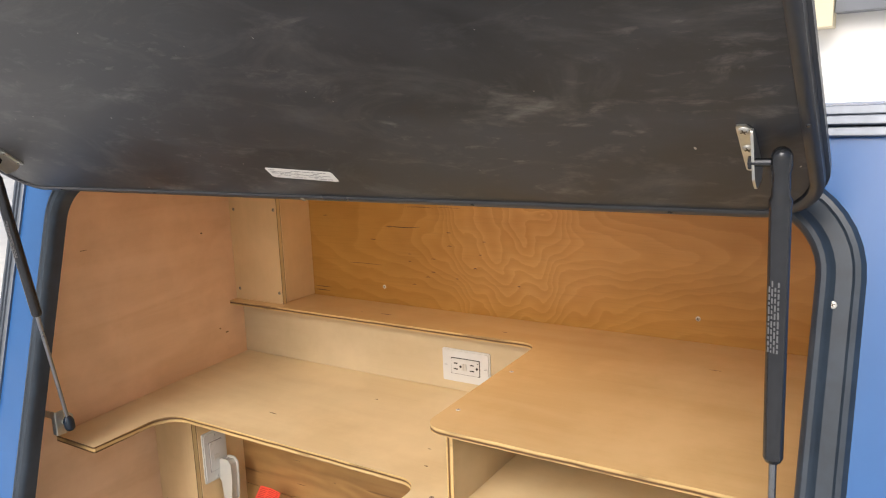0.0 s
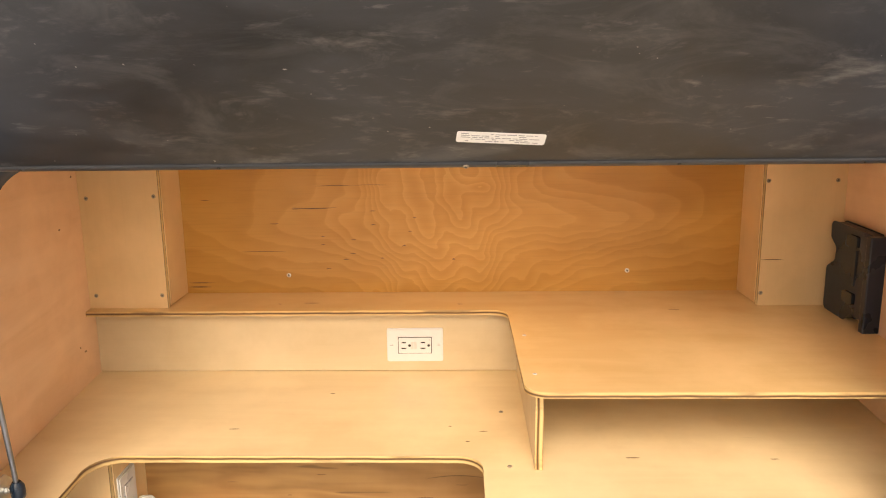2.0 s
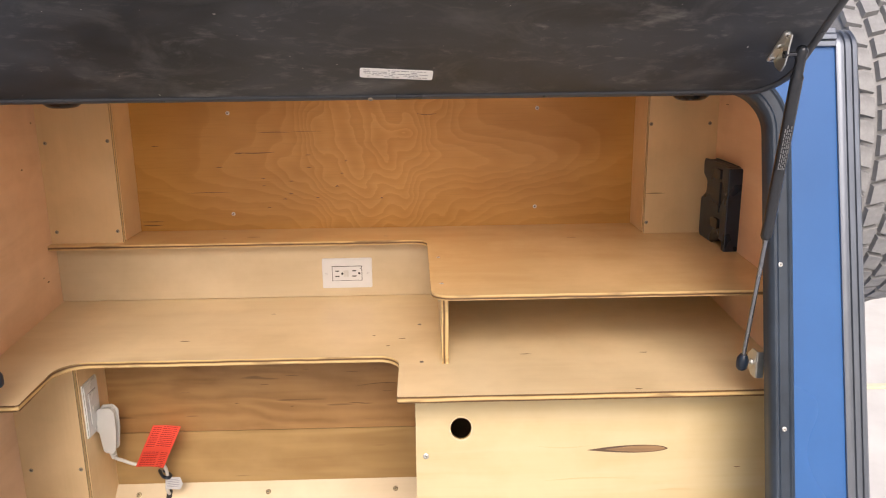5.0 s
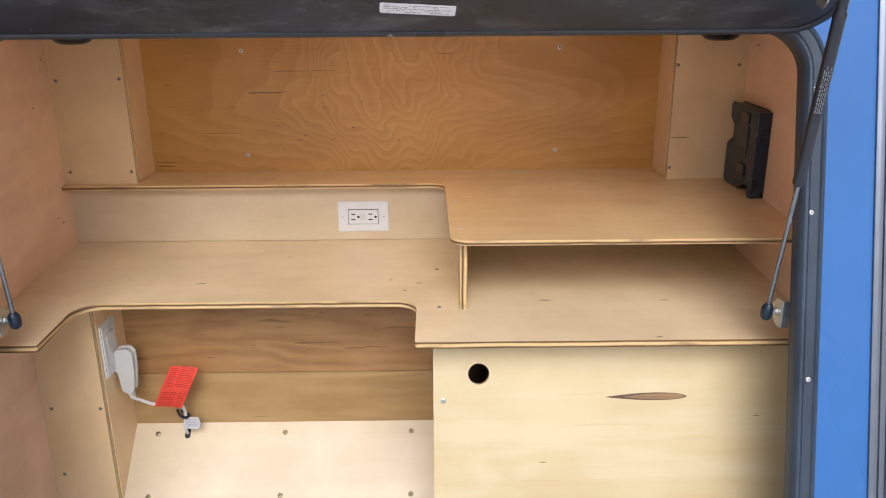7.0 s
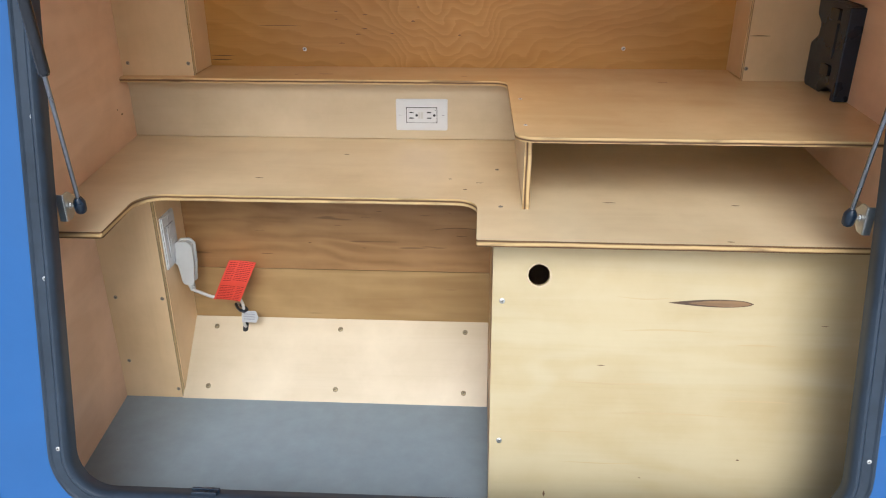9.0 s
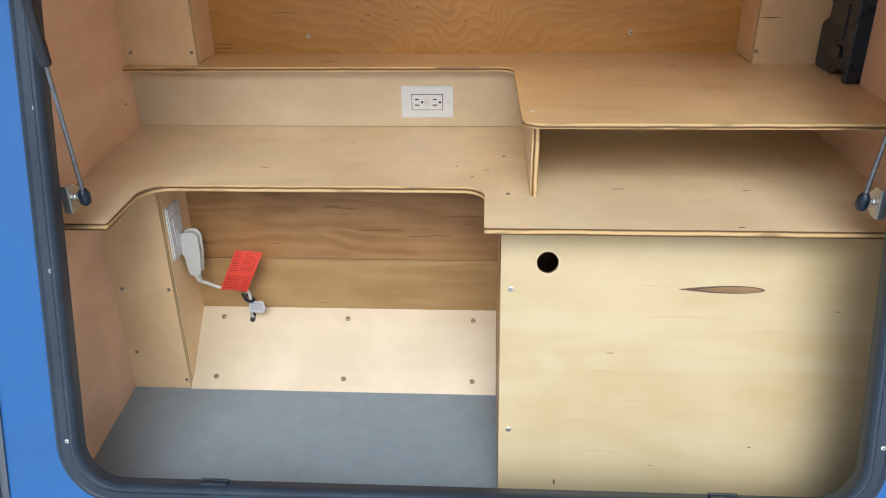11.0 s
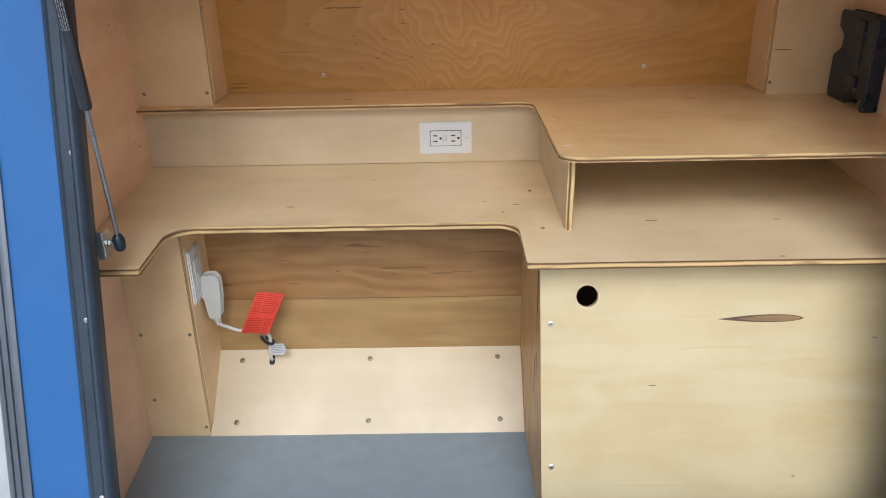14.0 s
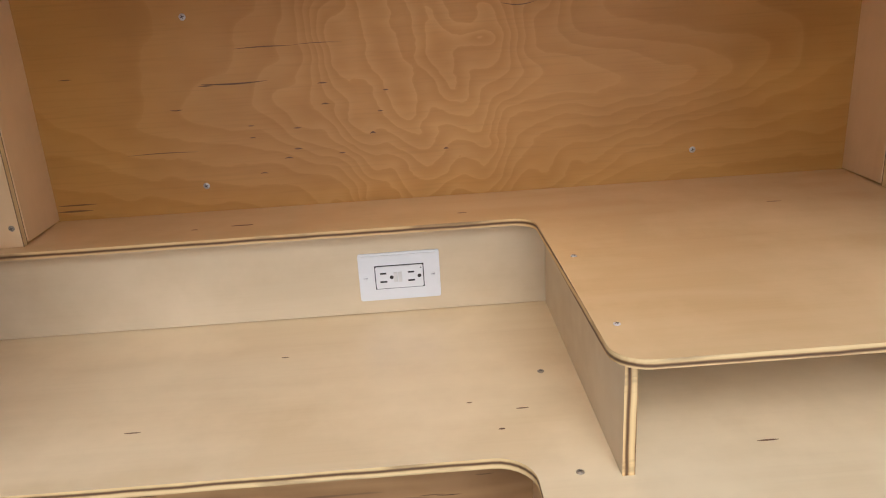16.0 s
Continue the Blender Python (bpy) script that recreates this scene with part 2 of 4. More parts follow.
M_COUNTER = plywood("birch_veneer", (0.742, 0.602, 0.368), (0.645, 0.486, 0.258), "x", 3.0, 0.4, 0.45, 0.33, 1.0, 2.2, 0.82, relief=0.0)
M_SHELF = plywood("birch_veneer_warm", (0.720, 0.519, 0.261), (0.617, 0.406, 0.170), "x", 3.0, 0.35, 0.3, 0.18, 5.0, 2.2, 0.85, relief=0.0)
M_TOWER = plywood("birch_veneer_upright", (0.744, 0.536, 0.290), (0.629, 0.432, 0.208), "z", 2.0, 0.3, 0.3, 0.42, 2.0, 2.2, 0.93)
M_RISER = plywood("birch_veneer_grey", (0.590, 0.476, 0.302), (0.510, 0.385, 0.216), "x", 3.0, 0.4, 0.4, 0.42, 3.0, 2.2, 0.85)
M_BACK = figured_birch("figured_birch", (0.565, 0.298, 0.066), (0.330, 0.140, 0.018))
M_SIDE = plywood("pink_birch", (0.795, 0.540, 0.345), (0.690, 0.430, 0.245), "y", 3.0, 0.5, 0.45, 0.42, 6.0, 2.2, 0.92, 0.9)
M_FRONT = plywood("pale_birch", (0.548, 0.450, 0.255), (0.450, 0.312, 0.118), "x", 4.0, 0.30, 0.40, 0.42, 7.0, 1.6, 0.93, 0.8, clouds=0.45)
# Upper knee board: the countertop's shade is mixed into its darker colour.
M_LOWBACK = plywood("shaded_tan_birch", (0.395, 0.225, 0.083), (0.185, 0.085, 0.026), "x", 6.0, 0.50, 0.60, 0.42, 8.0, 2.2, 0.72, clouds=0.45)
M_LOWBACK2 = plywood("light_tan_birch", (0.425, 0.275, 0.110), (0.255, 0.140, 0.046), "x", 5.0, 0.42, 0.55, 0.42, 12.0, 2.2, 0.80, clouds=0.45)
M_SLOPE = plywood("white_birch", (0.640, 0.530, 0.350), (0.560, 0.440, 0.258), "x", 2.0, 0.3, 0.35, 0.38, 9.0, 2.2, 0.92)
M_SIDEBOARD = plywood("amber_birch_upright", (0.58, 0.37, 0.16), (0.36, 0.19, 0.065), "z", 4.0, 0.5, 0.7, 0.42, 4.0, 2.2, 0.86)
M_HATCH_FRAME = worn("black_hatch_frame", (0.030, 0.032, 0.037), 0.34, 0, 60, 0.2, 0.05)
M_EDGE_Z = ply_edge("ply_edge_flat", "z")
M_EDGE_X = ply_edge("ply_edge_upright", "x")
M_BLACK_BOARD = chalky_board("black_hatch_board")
M_RUBBER = worn("black_rubber", (0.022, 0.034, 0.050), 0.42, 0, 40, 0.3, 0.1, 0.5)
M_BLUE = worn("blue_painted_metal", (0.030, 0.115, 0.31), 0.22, 0, 6, 0.08, 0.02, 0.5)
M_TRIM = worn("anodised_trim", (0.17, 0.19, 0.22), 0.38, 0.8, 60, 0.15, 0.02, stretch=(1, 1, 0.1))
M_STEEL = worn("zinc_steel", (0.56, 0.56, 0.53), 0.34, 0.9, 80, 0.15, 0.08)
M_SCREW = worn("dull_screw_steel", (0.34, 0.29, 0.22), 0.4, 0.5, 200, 0.2, 0.0)
M_SCREW_BRIGHT = worn("bright_screw_steel", (0.66, 0.64, 0.60), 0.35, 0.4, 200, 0.1, 0.0)
M_SLOT = worn("grimy_screw_slot", (0.10, 0.085, 0.065), 0.5, 0.3, 200, 0.2, 0.0)
M_DARK = worn("dark_recess", (0.02, 0.018, 0.015), 0.7, 0, 50, 0.2, 0.0)
M_PLASTIC = worn("black_plastic", (0.008, 0.017, 0.031), 0.30, 0, 120, 0.2, 0.1)
M_STRUT = worn("black_strut_paint", (0.045, 0.048, 0.054), 0.2, 0.6, 90, 0.15, 0.0)
M_ROD = worn("dark_rod", (0.24, 0.25, 0.27), 0.25, 0.9, 90, 0.15, 0.0)
M_WHITE = worn("white_plastic", (0.68, 0.68, 0.66), 0.3, 0, 60, 0.03, 0.02)
M_GREYWHITE = worn("off_white_plastic", (0.60, 0.585, 0.535), 0.4, 0, 60, 0.04, 0.02)
M_TAGPAPER = worn("grey_white_tag", (0.50, 0.50, 0.49), 0.5, 0, 60, 0.08, 0.0)
M_RED = worn("red_tag_vinyl", (0.95, 0.125, 0.07), 0.4, 0, 40, 0.08, 0.03)
M_REDINK = worn("dark_red_print", (0.5, 0.03, 0.02), 0.5, 0, 40, 0.1, 0.0)
M_PAPER = worn("white_paper", (0.75, 0.74, 0.72), 0.5, 0, 60, 0.04, 0.0)
M_INK = worn("grey_print", (0.25, 0.25, 0.26), 0.6, 0, 60, 0.1, 0.0)
M_PRINT = worn("faint_grey_print", (0.16, 0.16, 0.165), 0.5, 0, 60, 0.2, 0.0)
M_FLOOR = worn("grey_floor_vinyl", (0.25, 0.305, 0.335), 0.45, 0, 25, 0.1, 0.08)
# Tyre grey is raised to carry the sun glare and haze in its colour.
M_TYRE = worn("glare_pale_tyre_rubber", (0.29, 0.29, 0.285), 0.75, 0, 50, 0.25, 0.2)
M_CONCRETE = worn("pale_concrete", (0.58, 0.57, 0.54), 0.85, 0, 3, 0.15, 0.3)
M_WALLWHITE = worn("white_painted_wall", (0.8, 0.8, 0.79), 0.7, 0, 2, 0.03, 0.05)
M_BEIGE = worn("beige_paint", (0.7, 0.62, 0.44), 0.6, 0, 5, 0.06, 0.0)
M_GREYBAND = worn("grey_paint", (0.16, 0.175, 0.20), 0.6, 0, 5, 0.06, 0.0)
M_GLOSS = worn("glossy_black_plastic", (0.02, 0.021, 0.023), 0.12, 0, 90, 0.1, 0.0)
M_STAIN = worn("walnut_patch", (0.23, 0.128, 0.050), 0.5, 0, 60, 0.4, 0.05, stretch=(0.2, 1, 4))
M_BURN = worn("dark_glue_line", (0.085, 0.045, 0.018), 0.55, 0, 90, 0.3, 0.0)
M_BRASS = worn("aged_brass", (0.34, 0.27, 0.15), 0.35, 0.8, 200, 0.2, 0.0)
M_FAINT = worn("faint_tan_streak", (0.525, 0.395, 0.200), 0.45, 0, 60, 0.08, 0.0, stretch=(0.2, 1, 4))
# For mineral streaks and cracks, and the drawn shadow lines on tower edges.
M_MARK = worn("mineral_streak_and_shade_line", (0.16, 0.08, 0.03), 0.55, 0, 90, 0.3, 0.0)


# ---- geometry helpers ----
def finish(bm, name, mats, smooth=False):
    bmesh.ops.recalc_face_normals(bm, faces=bm.faces)
    me = bpy.data.meshes.new(name)
    bm.to_mesh(me)
    bm.free()
    for m in mats if isinstance(mats, (list, tuple)) else [mats]:
        me.materials.append(m)
    if smooth:
        for p in me.polygons:
            p.use_smooth = True
        me.set_sharp_from_angle(angle=radians(40))
    return me


def part(name, bm, mats, parent=None, label="", smooth=False):
    ob = new(name, finish(bm, name, mats, smooth))
    if parent is not None:
        ob.parent = parent
    if label:
        ob["label"] = label
    return ob


def thing(name, label, category, group="", kind="", at=(0, 0, 0)):
    ob = new(name)
    ob.empty_display_size = 0.05
    ob.location = at
    return tagged(ob, label, category, group, kind)


def box(bm, x0, x1, y0, y1, z0, z1, bev=0.0, m=None, mat=0):
    v = [bm.verts.new((x, y, z)) for x in (x0, x1) for y in (y0, y1) for z in (z0, z1)]
    f = [bm.faces.new([v[i] for i in q]) for q in ((0, 1, 3, 2), (4, 6, 7, 5), (0, 4, 5, 1), (2, 3, 7, 6), (0, 2, 6, 4), (1, 5, 7, 3))]
    for a in f:
        a.material_index = mat
    if bev:
        es = {e for a in f for e in a.edges}
        r = bmesh.ops.bevel(bm, geom=list(es), offset=bev, segments=2, profile=0.5, affect="EDGES")
        v = list({w for a in r["faces"] for w in a.verts} | {w for w in v if w.is_valid})
    if m is not None:
        bmesh.ops.transform(bm, matrix=m, verts=[w for w in v if w.is_valid])
    return v


def rounded(points, seg=7):
    """A closed outline from (x, y, radius) corners."""
    out, n = [], len(points)
    for i, (x, y, r) in enumerate(points):
        p = Vector((x, y))
        a, b = Vector(points[i - 1][:2]) - p, Vector(points[(i + 1) % n][:2]) - p
        if r <= 0:
            out.append((x, y))
            continue
        a.normalize(), b.normalize()
        half = a.angle(b) / 2
        d = r / math.tan(half)
        c = p + (a + b).normalized() * (r / math.sin(half))
        s, e = p + a * d - c, p + b * d - c
        a0 = math.atan2(s.y, s.x)
        da = (math.atan2(e.y, e.x) - a0 + math.pi) % (2 * math.pi) - math.pi
        out += [(c.x + r * math.cos(a0 + da * k / seg), c.y + r * math.sin(a0 + da * k / seg)) for k in range(seg + 1)]
    return out


def prism(bm, outline, lo, hi, m=None, mats=(0, 0), holes=()):
    """A slab from an outline in x, y: faces take mats[0], the cut edge mats[1]; holes go through."""
    loops = [[bm.verts.new((x, y, hi)) for x, y in o] for o in (outline, *holes)]
    edges = [bm.edges.new((l[i - 1], l[i])) for l in loops for i in range(len(l))]
    if holes:
        top = [f for f in bmesh.ops.triangle_fill(bm, edges=edges, use_beauty=True)["geom"] if isinstance(f, bmesh.types.BMFace)]
    else:
        top = [bm.faces.new(loops[0])]
    low = {v: bm.verts.new((v.co.x, v.co.y, lo)) for l in loops for v in l}
    bot = [bm.faces.new([low[v] for v in reversed(f.verts)]) for f in top]
    for f in top + bot:
        f.material_index = mats[0]
    for l in loops:
        for i in range(len(l)):
            f = bm.faces.new((l[i - 1], l[i], low[l[i]], low[l[i - 1]]))
            f.material_index = mats[1]
    vs = list(low.keys()) + list(low.values())
    if m is not None:
        bmesh.ops.transform(bm, matrix=m, verts=vs)
    return vs


def tube(bm, a, b, r0, r1=None, seg=16, caps=True, mat=0):
    a, b = Vector(a), Vector(b)
    r1 = r0 if r1 is None else r1
    q = (b - a).to_track_quat("Z", "Y").to_matrix()
    rings = []
    for p, r in ((a, r0), (b, r1)):
        rings.append([bm.verts.new(p + q @ Vector((r * math.cos(2 * math.pi * k / seg), r * math.sin(2 * math.pi * k / seg), 0))) for k in range(seg)])
    fs = [bm.faces.new((rings[0][k - 1], rings[0][k], rings[1][k], rings[1][k - 1])) for k in range(seg)]
    if caps:
        fs += [bm.faces.new(list(reversed(rings[0]))), bm.faces.new(rings[1])]
    for f in fs:
        f.material_index = mat


def lathe(bm, profile, m, seg=20, mat=0):
    """Turns (radius, height) pairs round the z axis of m."""
    rings = [[bm.verts.new(m @ Vector((r * math.cos(2 * math.pi * k / seg), r * math.sin(2 * math.pi * k / seg), h))) for k in range(seg)] for r, h in profile]
    for a, b in zip(rings, rings[1:]):
        for k in range(seg):
            bm.faces.new((a[k - 1], a[k], b[k], b[k - 1])).material_index = mat
    for end in (rings[0], rings[-1]):
        bm.faces.new(end).material_index = mat


def sweep(bm, path, profile, m, mat=0):
    """Carries an (outward, height) profile along a closed 2D outline that runs counter-clockwise, in the plane of m."""
    n, rings = len(path), []
    for i in range(n):
        p, a, b = Vector(path[i]), Vector(path[i - 1]), Vector(path[(i + 1) % n])
        t = (b - a).normalized()
        o = Vector((t.y, -t.x))
        rings.append([bm.verts.new(m @ Vector((p.x + o.x * k, p.y + o.y * k, h))) for k, h in profile])
    for i in range(n):
        a, b = rings[i - 1], rings[i]
        for j in range(len(profile) - 1):
            bm.faces.new((a[j], a[j + 1], b[j + 1], b[j])).material_index = mat
    return rings


def rope(bm, points, r, seg=8, steps=6):
    """A round cord through points (Catmull-Rom)."""
    pts = [Vector(p) for p in points]
    line = []
    for i in range(len(pts) - 1):
        p0, p1, p2, p3 = pts[max(i - 1, 0)], pts[i], pts[i + 1], pts[min(i + 2, len(pts) - 1)]
        for k in range(steps):
            t = k / steps
            line.append(0.5 * (2 * p1 + (p2 - p0) * t + (2 * p0 - 5 * p1 + 4 * p2 - p3) * t * t + (3 * p1 - p0 - 3 * p2 + p3) * t ** 3))
    line.append(pts[-1])
    rings = []
    for i, p in enumerate(line):
        d = (line[min(i + 1, len(line) - 1)] - line[max(i - 1, 0)]).normalized()
        q = d.to_track_quat("Z", "Y").to_matrix()
        rings.append([bm.verts.new(p + q @ Vector((r * math.cos(2 * math.pi * k / seg), r * math.sin(2 * math.pi * k / seg), 0))) for k in range(seg)])
    for a, b in zip(rings, rings[1:]):
        for k in range(seg):
            bm.faces.new((a[k - 1], a[k], b[k], b[k - 1]))
    bm.faces.new(rings[0]), bm.faces.new(rings[-1])


def frame_of(origin, u, v):
    """A pose whose x, y and z axes are u, v and u x v."""
    u, v = Vector(u).normalized(), Vector(v).normalized()
    w = u.cross(v).normalized()
    return Matrix.Translation(origin) @ Matrix((u, v, w)).transposed().to_4x4()


SCREW_MESH = None


def screw(parent, place, normal, size=1.0, name="screw", mat=None):
    """A countersunk cross-head screw; all share one mesh."""
    global SCREW_MESH
    if SCREW_MESH is None:
        bm = bmesh.new()
        lathe(bm, [(0.0001, 0.0012), (0.0022, 0.0012), (0.0038, 0.0006), (0.0044, -0.0004)], Matrix(), 14, 0)
        for a in (0, 90):
            box(bm, -0.0024, 0.0024, -0.0005, 0.0005, 0.0009, 0.0014, 0, pose(0, 0, 0, 0, 0, a + 20), 1)
        SCREW_MESH = finish(bm, "screw", [M_SCREW, M_SLOT], False)
    ob = new(name, SCREW_MESH)
    ob.parent = parent
    if mat is not None:
        ob.material_slots[0].link = "OBJECT"
        ob.material_slots[0].material = mat
    ob.matrix_basis = Matrix.Translation(place) @ Vector(normal).to_track_quat("Z", "Y").to_matrix().to_4x4() @ Matrix.Scale(size, 4)
    return ob


# ---- plan, in metres ----
LEFT_F, LEFT_B, RIGHT_F, RIGHT_B = -0.672, -0.712, 0.745, 0.773   # lining at the opening and at the back
FLOOR, COUNTER, SHELF, PLY = 0.440, 0.934, 1.080, 0.012
BACK, RISER, LOWBACK, CEIL = 1.434, 1.345, 1.175, 1.422
LEAN_Y = 0.26                                                    # the rear face leans in by this much a metre
FACE = frame_of((0, 0.75, 1.12), (1, 0, 0), (0, LEAN_Y, 1))      # x, up the face, out of the face
UP = math.hypot(1, LEAN_Y)


def face_v(z):
    return (z - 1.12) * UP


def face_y(z):
    return 0.75 + LEAN_Y * (z - 1.12)


def counter_z(y):
    return 0.9345 + 0.018 * (y - 1.05)     # the countertop falls a little towards the opening


def shelf_z(y):
    return 1.084 + 0.021 * (y - 1.434)     # and so does the shelf


OPEN = (-0.561, 0.634, face_v(0.572), face_v(1.416), 0.647, -0.568)      # lower left, lower right, sill, head, upper right, upper left
TRIM_L, TRIM_R = (-0.722, -0.687), (0.758, 0.793)

# ---- ground and surroundings ----
bm = bmesh.new()
box(bm, -400, 400, -400, 400, -0.2, 0.0)
tagged(part("ground", bm, M_CONCRETE), "pale concrete yard under bright cloudy sky", "ground", kind="structure")
bm = bmesh.new()
box(bm, -9, 12, 6.0, 6.3, 0, 5.0)
tagged(part("wall_far", bm, M_WALLWHITE), "white painted building wall behind the trailer", "wall", kind="structure")
bm = bmesh.new()
box(bm, 1.6, 12, 2.80, 2.84, 0.0, 0.012, 0.003)
tagged(part("trim_strip", bm, M_BEIGE), "thin beige strip across the pale yard", "trim", kind="structure")
bm = bmesh.new()
box(bm, 0.12, 9, 5.86, 6.0, 2.07, 2.19, 0.004)
tagged(part("trim_beam", bm, M_GREYBAND), "grey beam along the white wall", "trim", kind="structure")
bm = bmesh.new()
box(bm, -0.04, 0.115, 5.80, 6.0, 1.98, 2.6, 0.004)
tagged(part("trim_post", bm, M_BEIGE), "beige post end on the white wall", "trim", kind="structure")

# ---- trailer body ----
trailer = thing("camper_trailer", "small blue camper trailer with its rear galley hatch open", "trailer")
hole = rounded([(OPEN[0], OPEN[2], 0.062), (OPEN[1], OPEN[2], 0.062), (OPEN[4], OPEN[3], 0.062), (OPEN[5], OPEN[3], 0.062)], 10)
G = 0.004
panel_hole = rounded([(OPEN[0] - G, OPEN[2] - G, 0.066), (OPEN[1] + G, OPEN[2] - G, 0.066), (OPEN[4] + G, OPEN[3] + G, 0.066), (OPEN[5] - G, OPEN[3] + G, 0.066)], 10)
bm = bmesh.new()
prism(bm, [(TRIM_L[1], face_v(0.33)), (TRIM_R[0], face_v(0.33)), (TRIM_R[0], face_v(1.480)), (TRIM_L[1], face_v(1.480))], -0.012, 0.0, FACE, (0, 0), [panel_hole])
part("rear_panel", bm, M_BLUE, trailer, "glossy blue painted rear panel")


def corner_profile():
    """Path of the corner trim in the y, z plane: up the rear face, round into the roof and forwards."""
    pts = [(face_y(z), z) for z in np.linspace(0.33, 1.478, 14)]
    y0, z0 = pts[-1]
    r, lean = 0.03, math.atan(LEAN_Y)
    cy, cz = y0 + r * math.cos(lean), z0 - r * math.sin(lean)
    pts += [(cy - r * math.cos(a), cz + r * math.sin(a)) for a in np.linspace(lean, math.pi / 2, 9)[1:]]
    pts.append((2.9, pts[-1][1]))
    return pts


def strip_along(bm, path, x0, profile):
    """Carries a (across, proud) profile along a y, z path at x0."""
    rings = []
    for i, (y, z) in enumerate(path):
        a, b = path[max(i - 1, 0)], path[min(i + 1, len(path) - 1)]
        t = Vector((b[0] - a[0], b[1] - a[1])).normalized()
        rings.append([bm.verts.new((x0 + k, y - t.y * h, z + t.x * h)) for k, h in profile])
    for a, b in zip(rings, rings[1:]):
        for j in range(len(profile) - 1):
            bm.faces.new((a[j], a[j + 1], b[j + 1], b[j]))
    bm.faces.new(rings[0]), bm.faces.new(rings[-1])


RIBS = [(0, -0.012), (0, 0.004), (0.004, 0.006), (0.008, 0.006), (0.009, 0.003), (0.013, 0.003), (0.014, 0.006), (0.019, 0.006), (0.020, 0.003),
        (0.024, 0.003), (0.025, 0.006), (0.031, 0.006), (0.035, 0.002), (0.035, -0.03)]
for x0, mirror in ((TRIM_R[0], 1), (TRIM_L[1], -1)):
    bm = bmesh.new()
    strip_along(bm, corner_profile(), x0, [(k * mirror, h) for k, h in RIBS])
    part("corner_trim", bm, M_TRIM, trailer, "ribbed dark aluminium corner trim", True)
path = corner_profile()
roof_z = path[-1][1]
bm = bmesh.new()
for i in range(13, len(path) - 1):
    (ya, za), (yb, zb) = path[i], path[i + 1]
    v = [bm.verts.new(p) for p in ((TRIM_L[1], ya, za), (TRIM_R[0], ya, za), (TRIM_R[0], yb, zb), (TRIM_L[1], yb, zb))]
    bm.faces.new(v)
bmesh.ops.remove_doubles(bm, verts=bm.verts, dist=1e-5)
part("roof", bm, M_BLUE, trailer, smooth=True)
bm = bmesh.new()
for k, h in ((0.0, 0.006), (0.010, 0.009), (0.020, 0.006)):
    box(bm, TRIM_L[1], TRIM_R[0], face_v(1.480) + k, face_v(1.480) + k + 0.009, 0.0, h, 0.0012)
for v in bm.verts:
    x, y, z = v.co
    v.co = FACE @ Vector((x, y, z))
part("top_trim", bm, M_TRIM, trailer, "ribbed dark aluminium trim over the hatch")


def left_x(y):
    return LEFT_F + (LEFT_B - LEFT_F) * (y - 0.81) / 0.52


def right_x(y):
    return RIGHT_F + (RIGHT_B - RIGHT_F) * (y - 0.81) / 0.52


def upright(bm, outline, inner, thick):
    """A side sheet from a y, z outline; inner(y) gives its inside x, thick its way outwards."""
    a = [bm.verts.new((inner(y), y, z)) for y, z in outline]
    b = [bm.verts.new((inner(y) + thick, y, z)) for y, z in outline]
    bm.faces.new(a), bm.faces.new(list(reversed(b)))
    for i in range(len(a)):
        bm.faces.new((a[i - 1], a[i], b[i], b[i - 1]))


for inner, out in ((lambda y: left_x(min(y, 1.6)) - 0.012, -0.022), (lambda y: right_x(min(y, 1.6)) + 0.012, 0.022)):
    bm = bmesh.new()
    upright(bm, [(y + 0.014, z - 0.005) for y, z in path[:-1]] + [(1.6, path[-1][1] - 0.005), (1.6, 0.33)], inner, out)
    upright(bm, [(1.6, path[-1][1] - 0.005), (2.9, path[-1][1] - 0.005), (2.9, 0.33), (1.6, 0.33)], inner, out)
    part("side_wall", bm, M_BLUE, trailer)
bm = bmesh.new()
box(bm, -0.73, 0.80, 2.88, 2.90, 0.33, roof_z - 0.006)
part("nose_panel", bm, M_BLUE, trailer)
bm = bmesh.new()
box(bm, -0.70, 0.79, 0.56, 2.9, 0.30, 0.36)
part("underbody", bm, M_PLASTIC, trailer)
for sx in (-0.86, 0.93):
    bm = bmesh.new()
    m = Matrix.Translation((sx, 2.1, 0.36)) @ pose(0, 0, 0, 0, 90, 0)
    lathe(bm, [(0.20, -0.09), (0.30, -0.105), (0.345, -0.09), (0.36, -0.06), (0.36, 0.06), (0.345, 0.09), (0.30, 0.105), (0.20, 0.09)], m, 40)
    tube(bm, (sx, 2.1, 0.36), (0, 2.1, 0.36), 0.03)
    part("road_wheel", bm, M_TYRE, trailer, "black rubber road wheel", True)

# weather seal round the opening
bm = bmesh.new()
SEAL = [(0.001, -0.0145), (0.001, -0.004), (0.0, 0.004), (0.002, 0.011), (0.006, 0.0145), (0.010, 0.0145), (0.014, 0.011), (0.0155, 0.007), (0.017, 0.0055), (0.030, 0.0055),
        (0.0325, 0.0078), (0.037, 0.0065), (0.041, 0.0)]
sweep(bm, hole, SEAL, FACE)
seal = part("weather_seal", bm, M_RUBBER, trailer, "black rubber weather seal round the opening", True)
fn = FACE.to_3x3() @ Vector((0, 0, 1))
for x, zs in ((-0.581, (1.330, 1.137, 0.903, 0.638)), (0.662, (1.332, 1.157, 0.915, 0.66))):
    for z in zs:
        s = screw(seal, FACE @ Vector((x, face_v(z), 0.0062)), fn, 0.85, mat=M_SCREW_BRIGHT)

# ---- interior lining ----


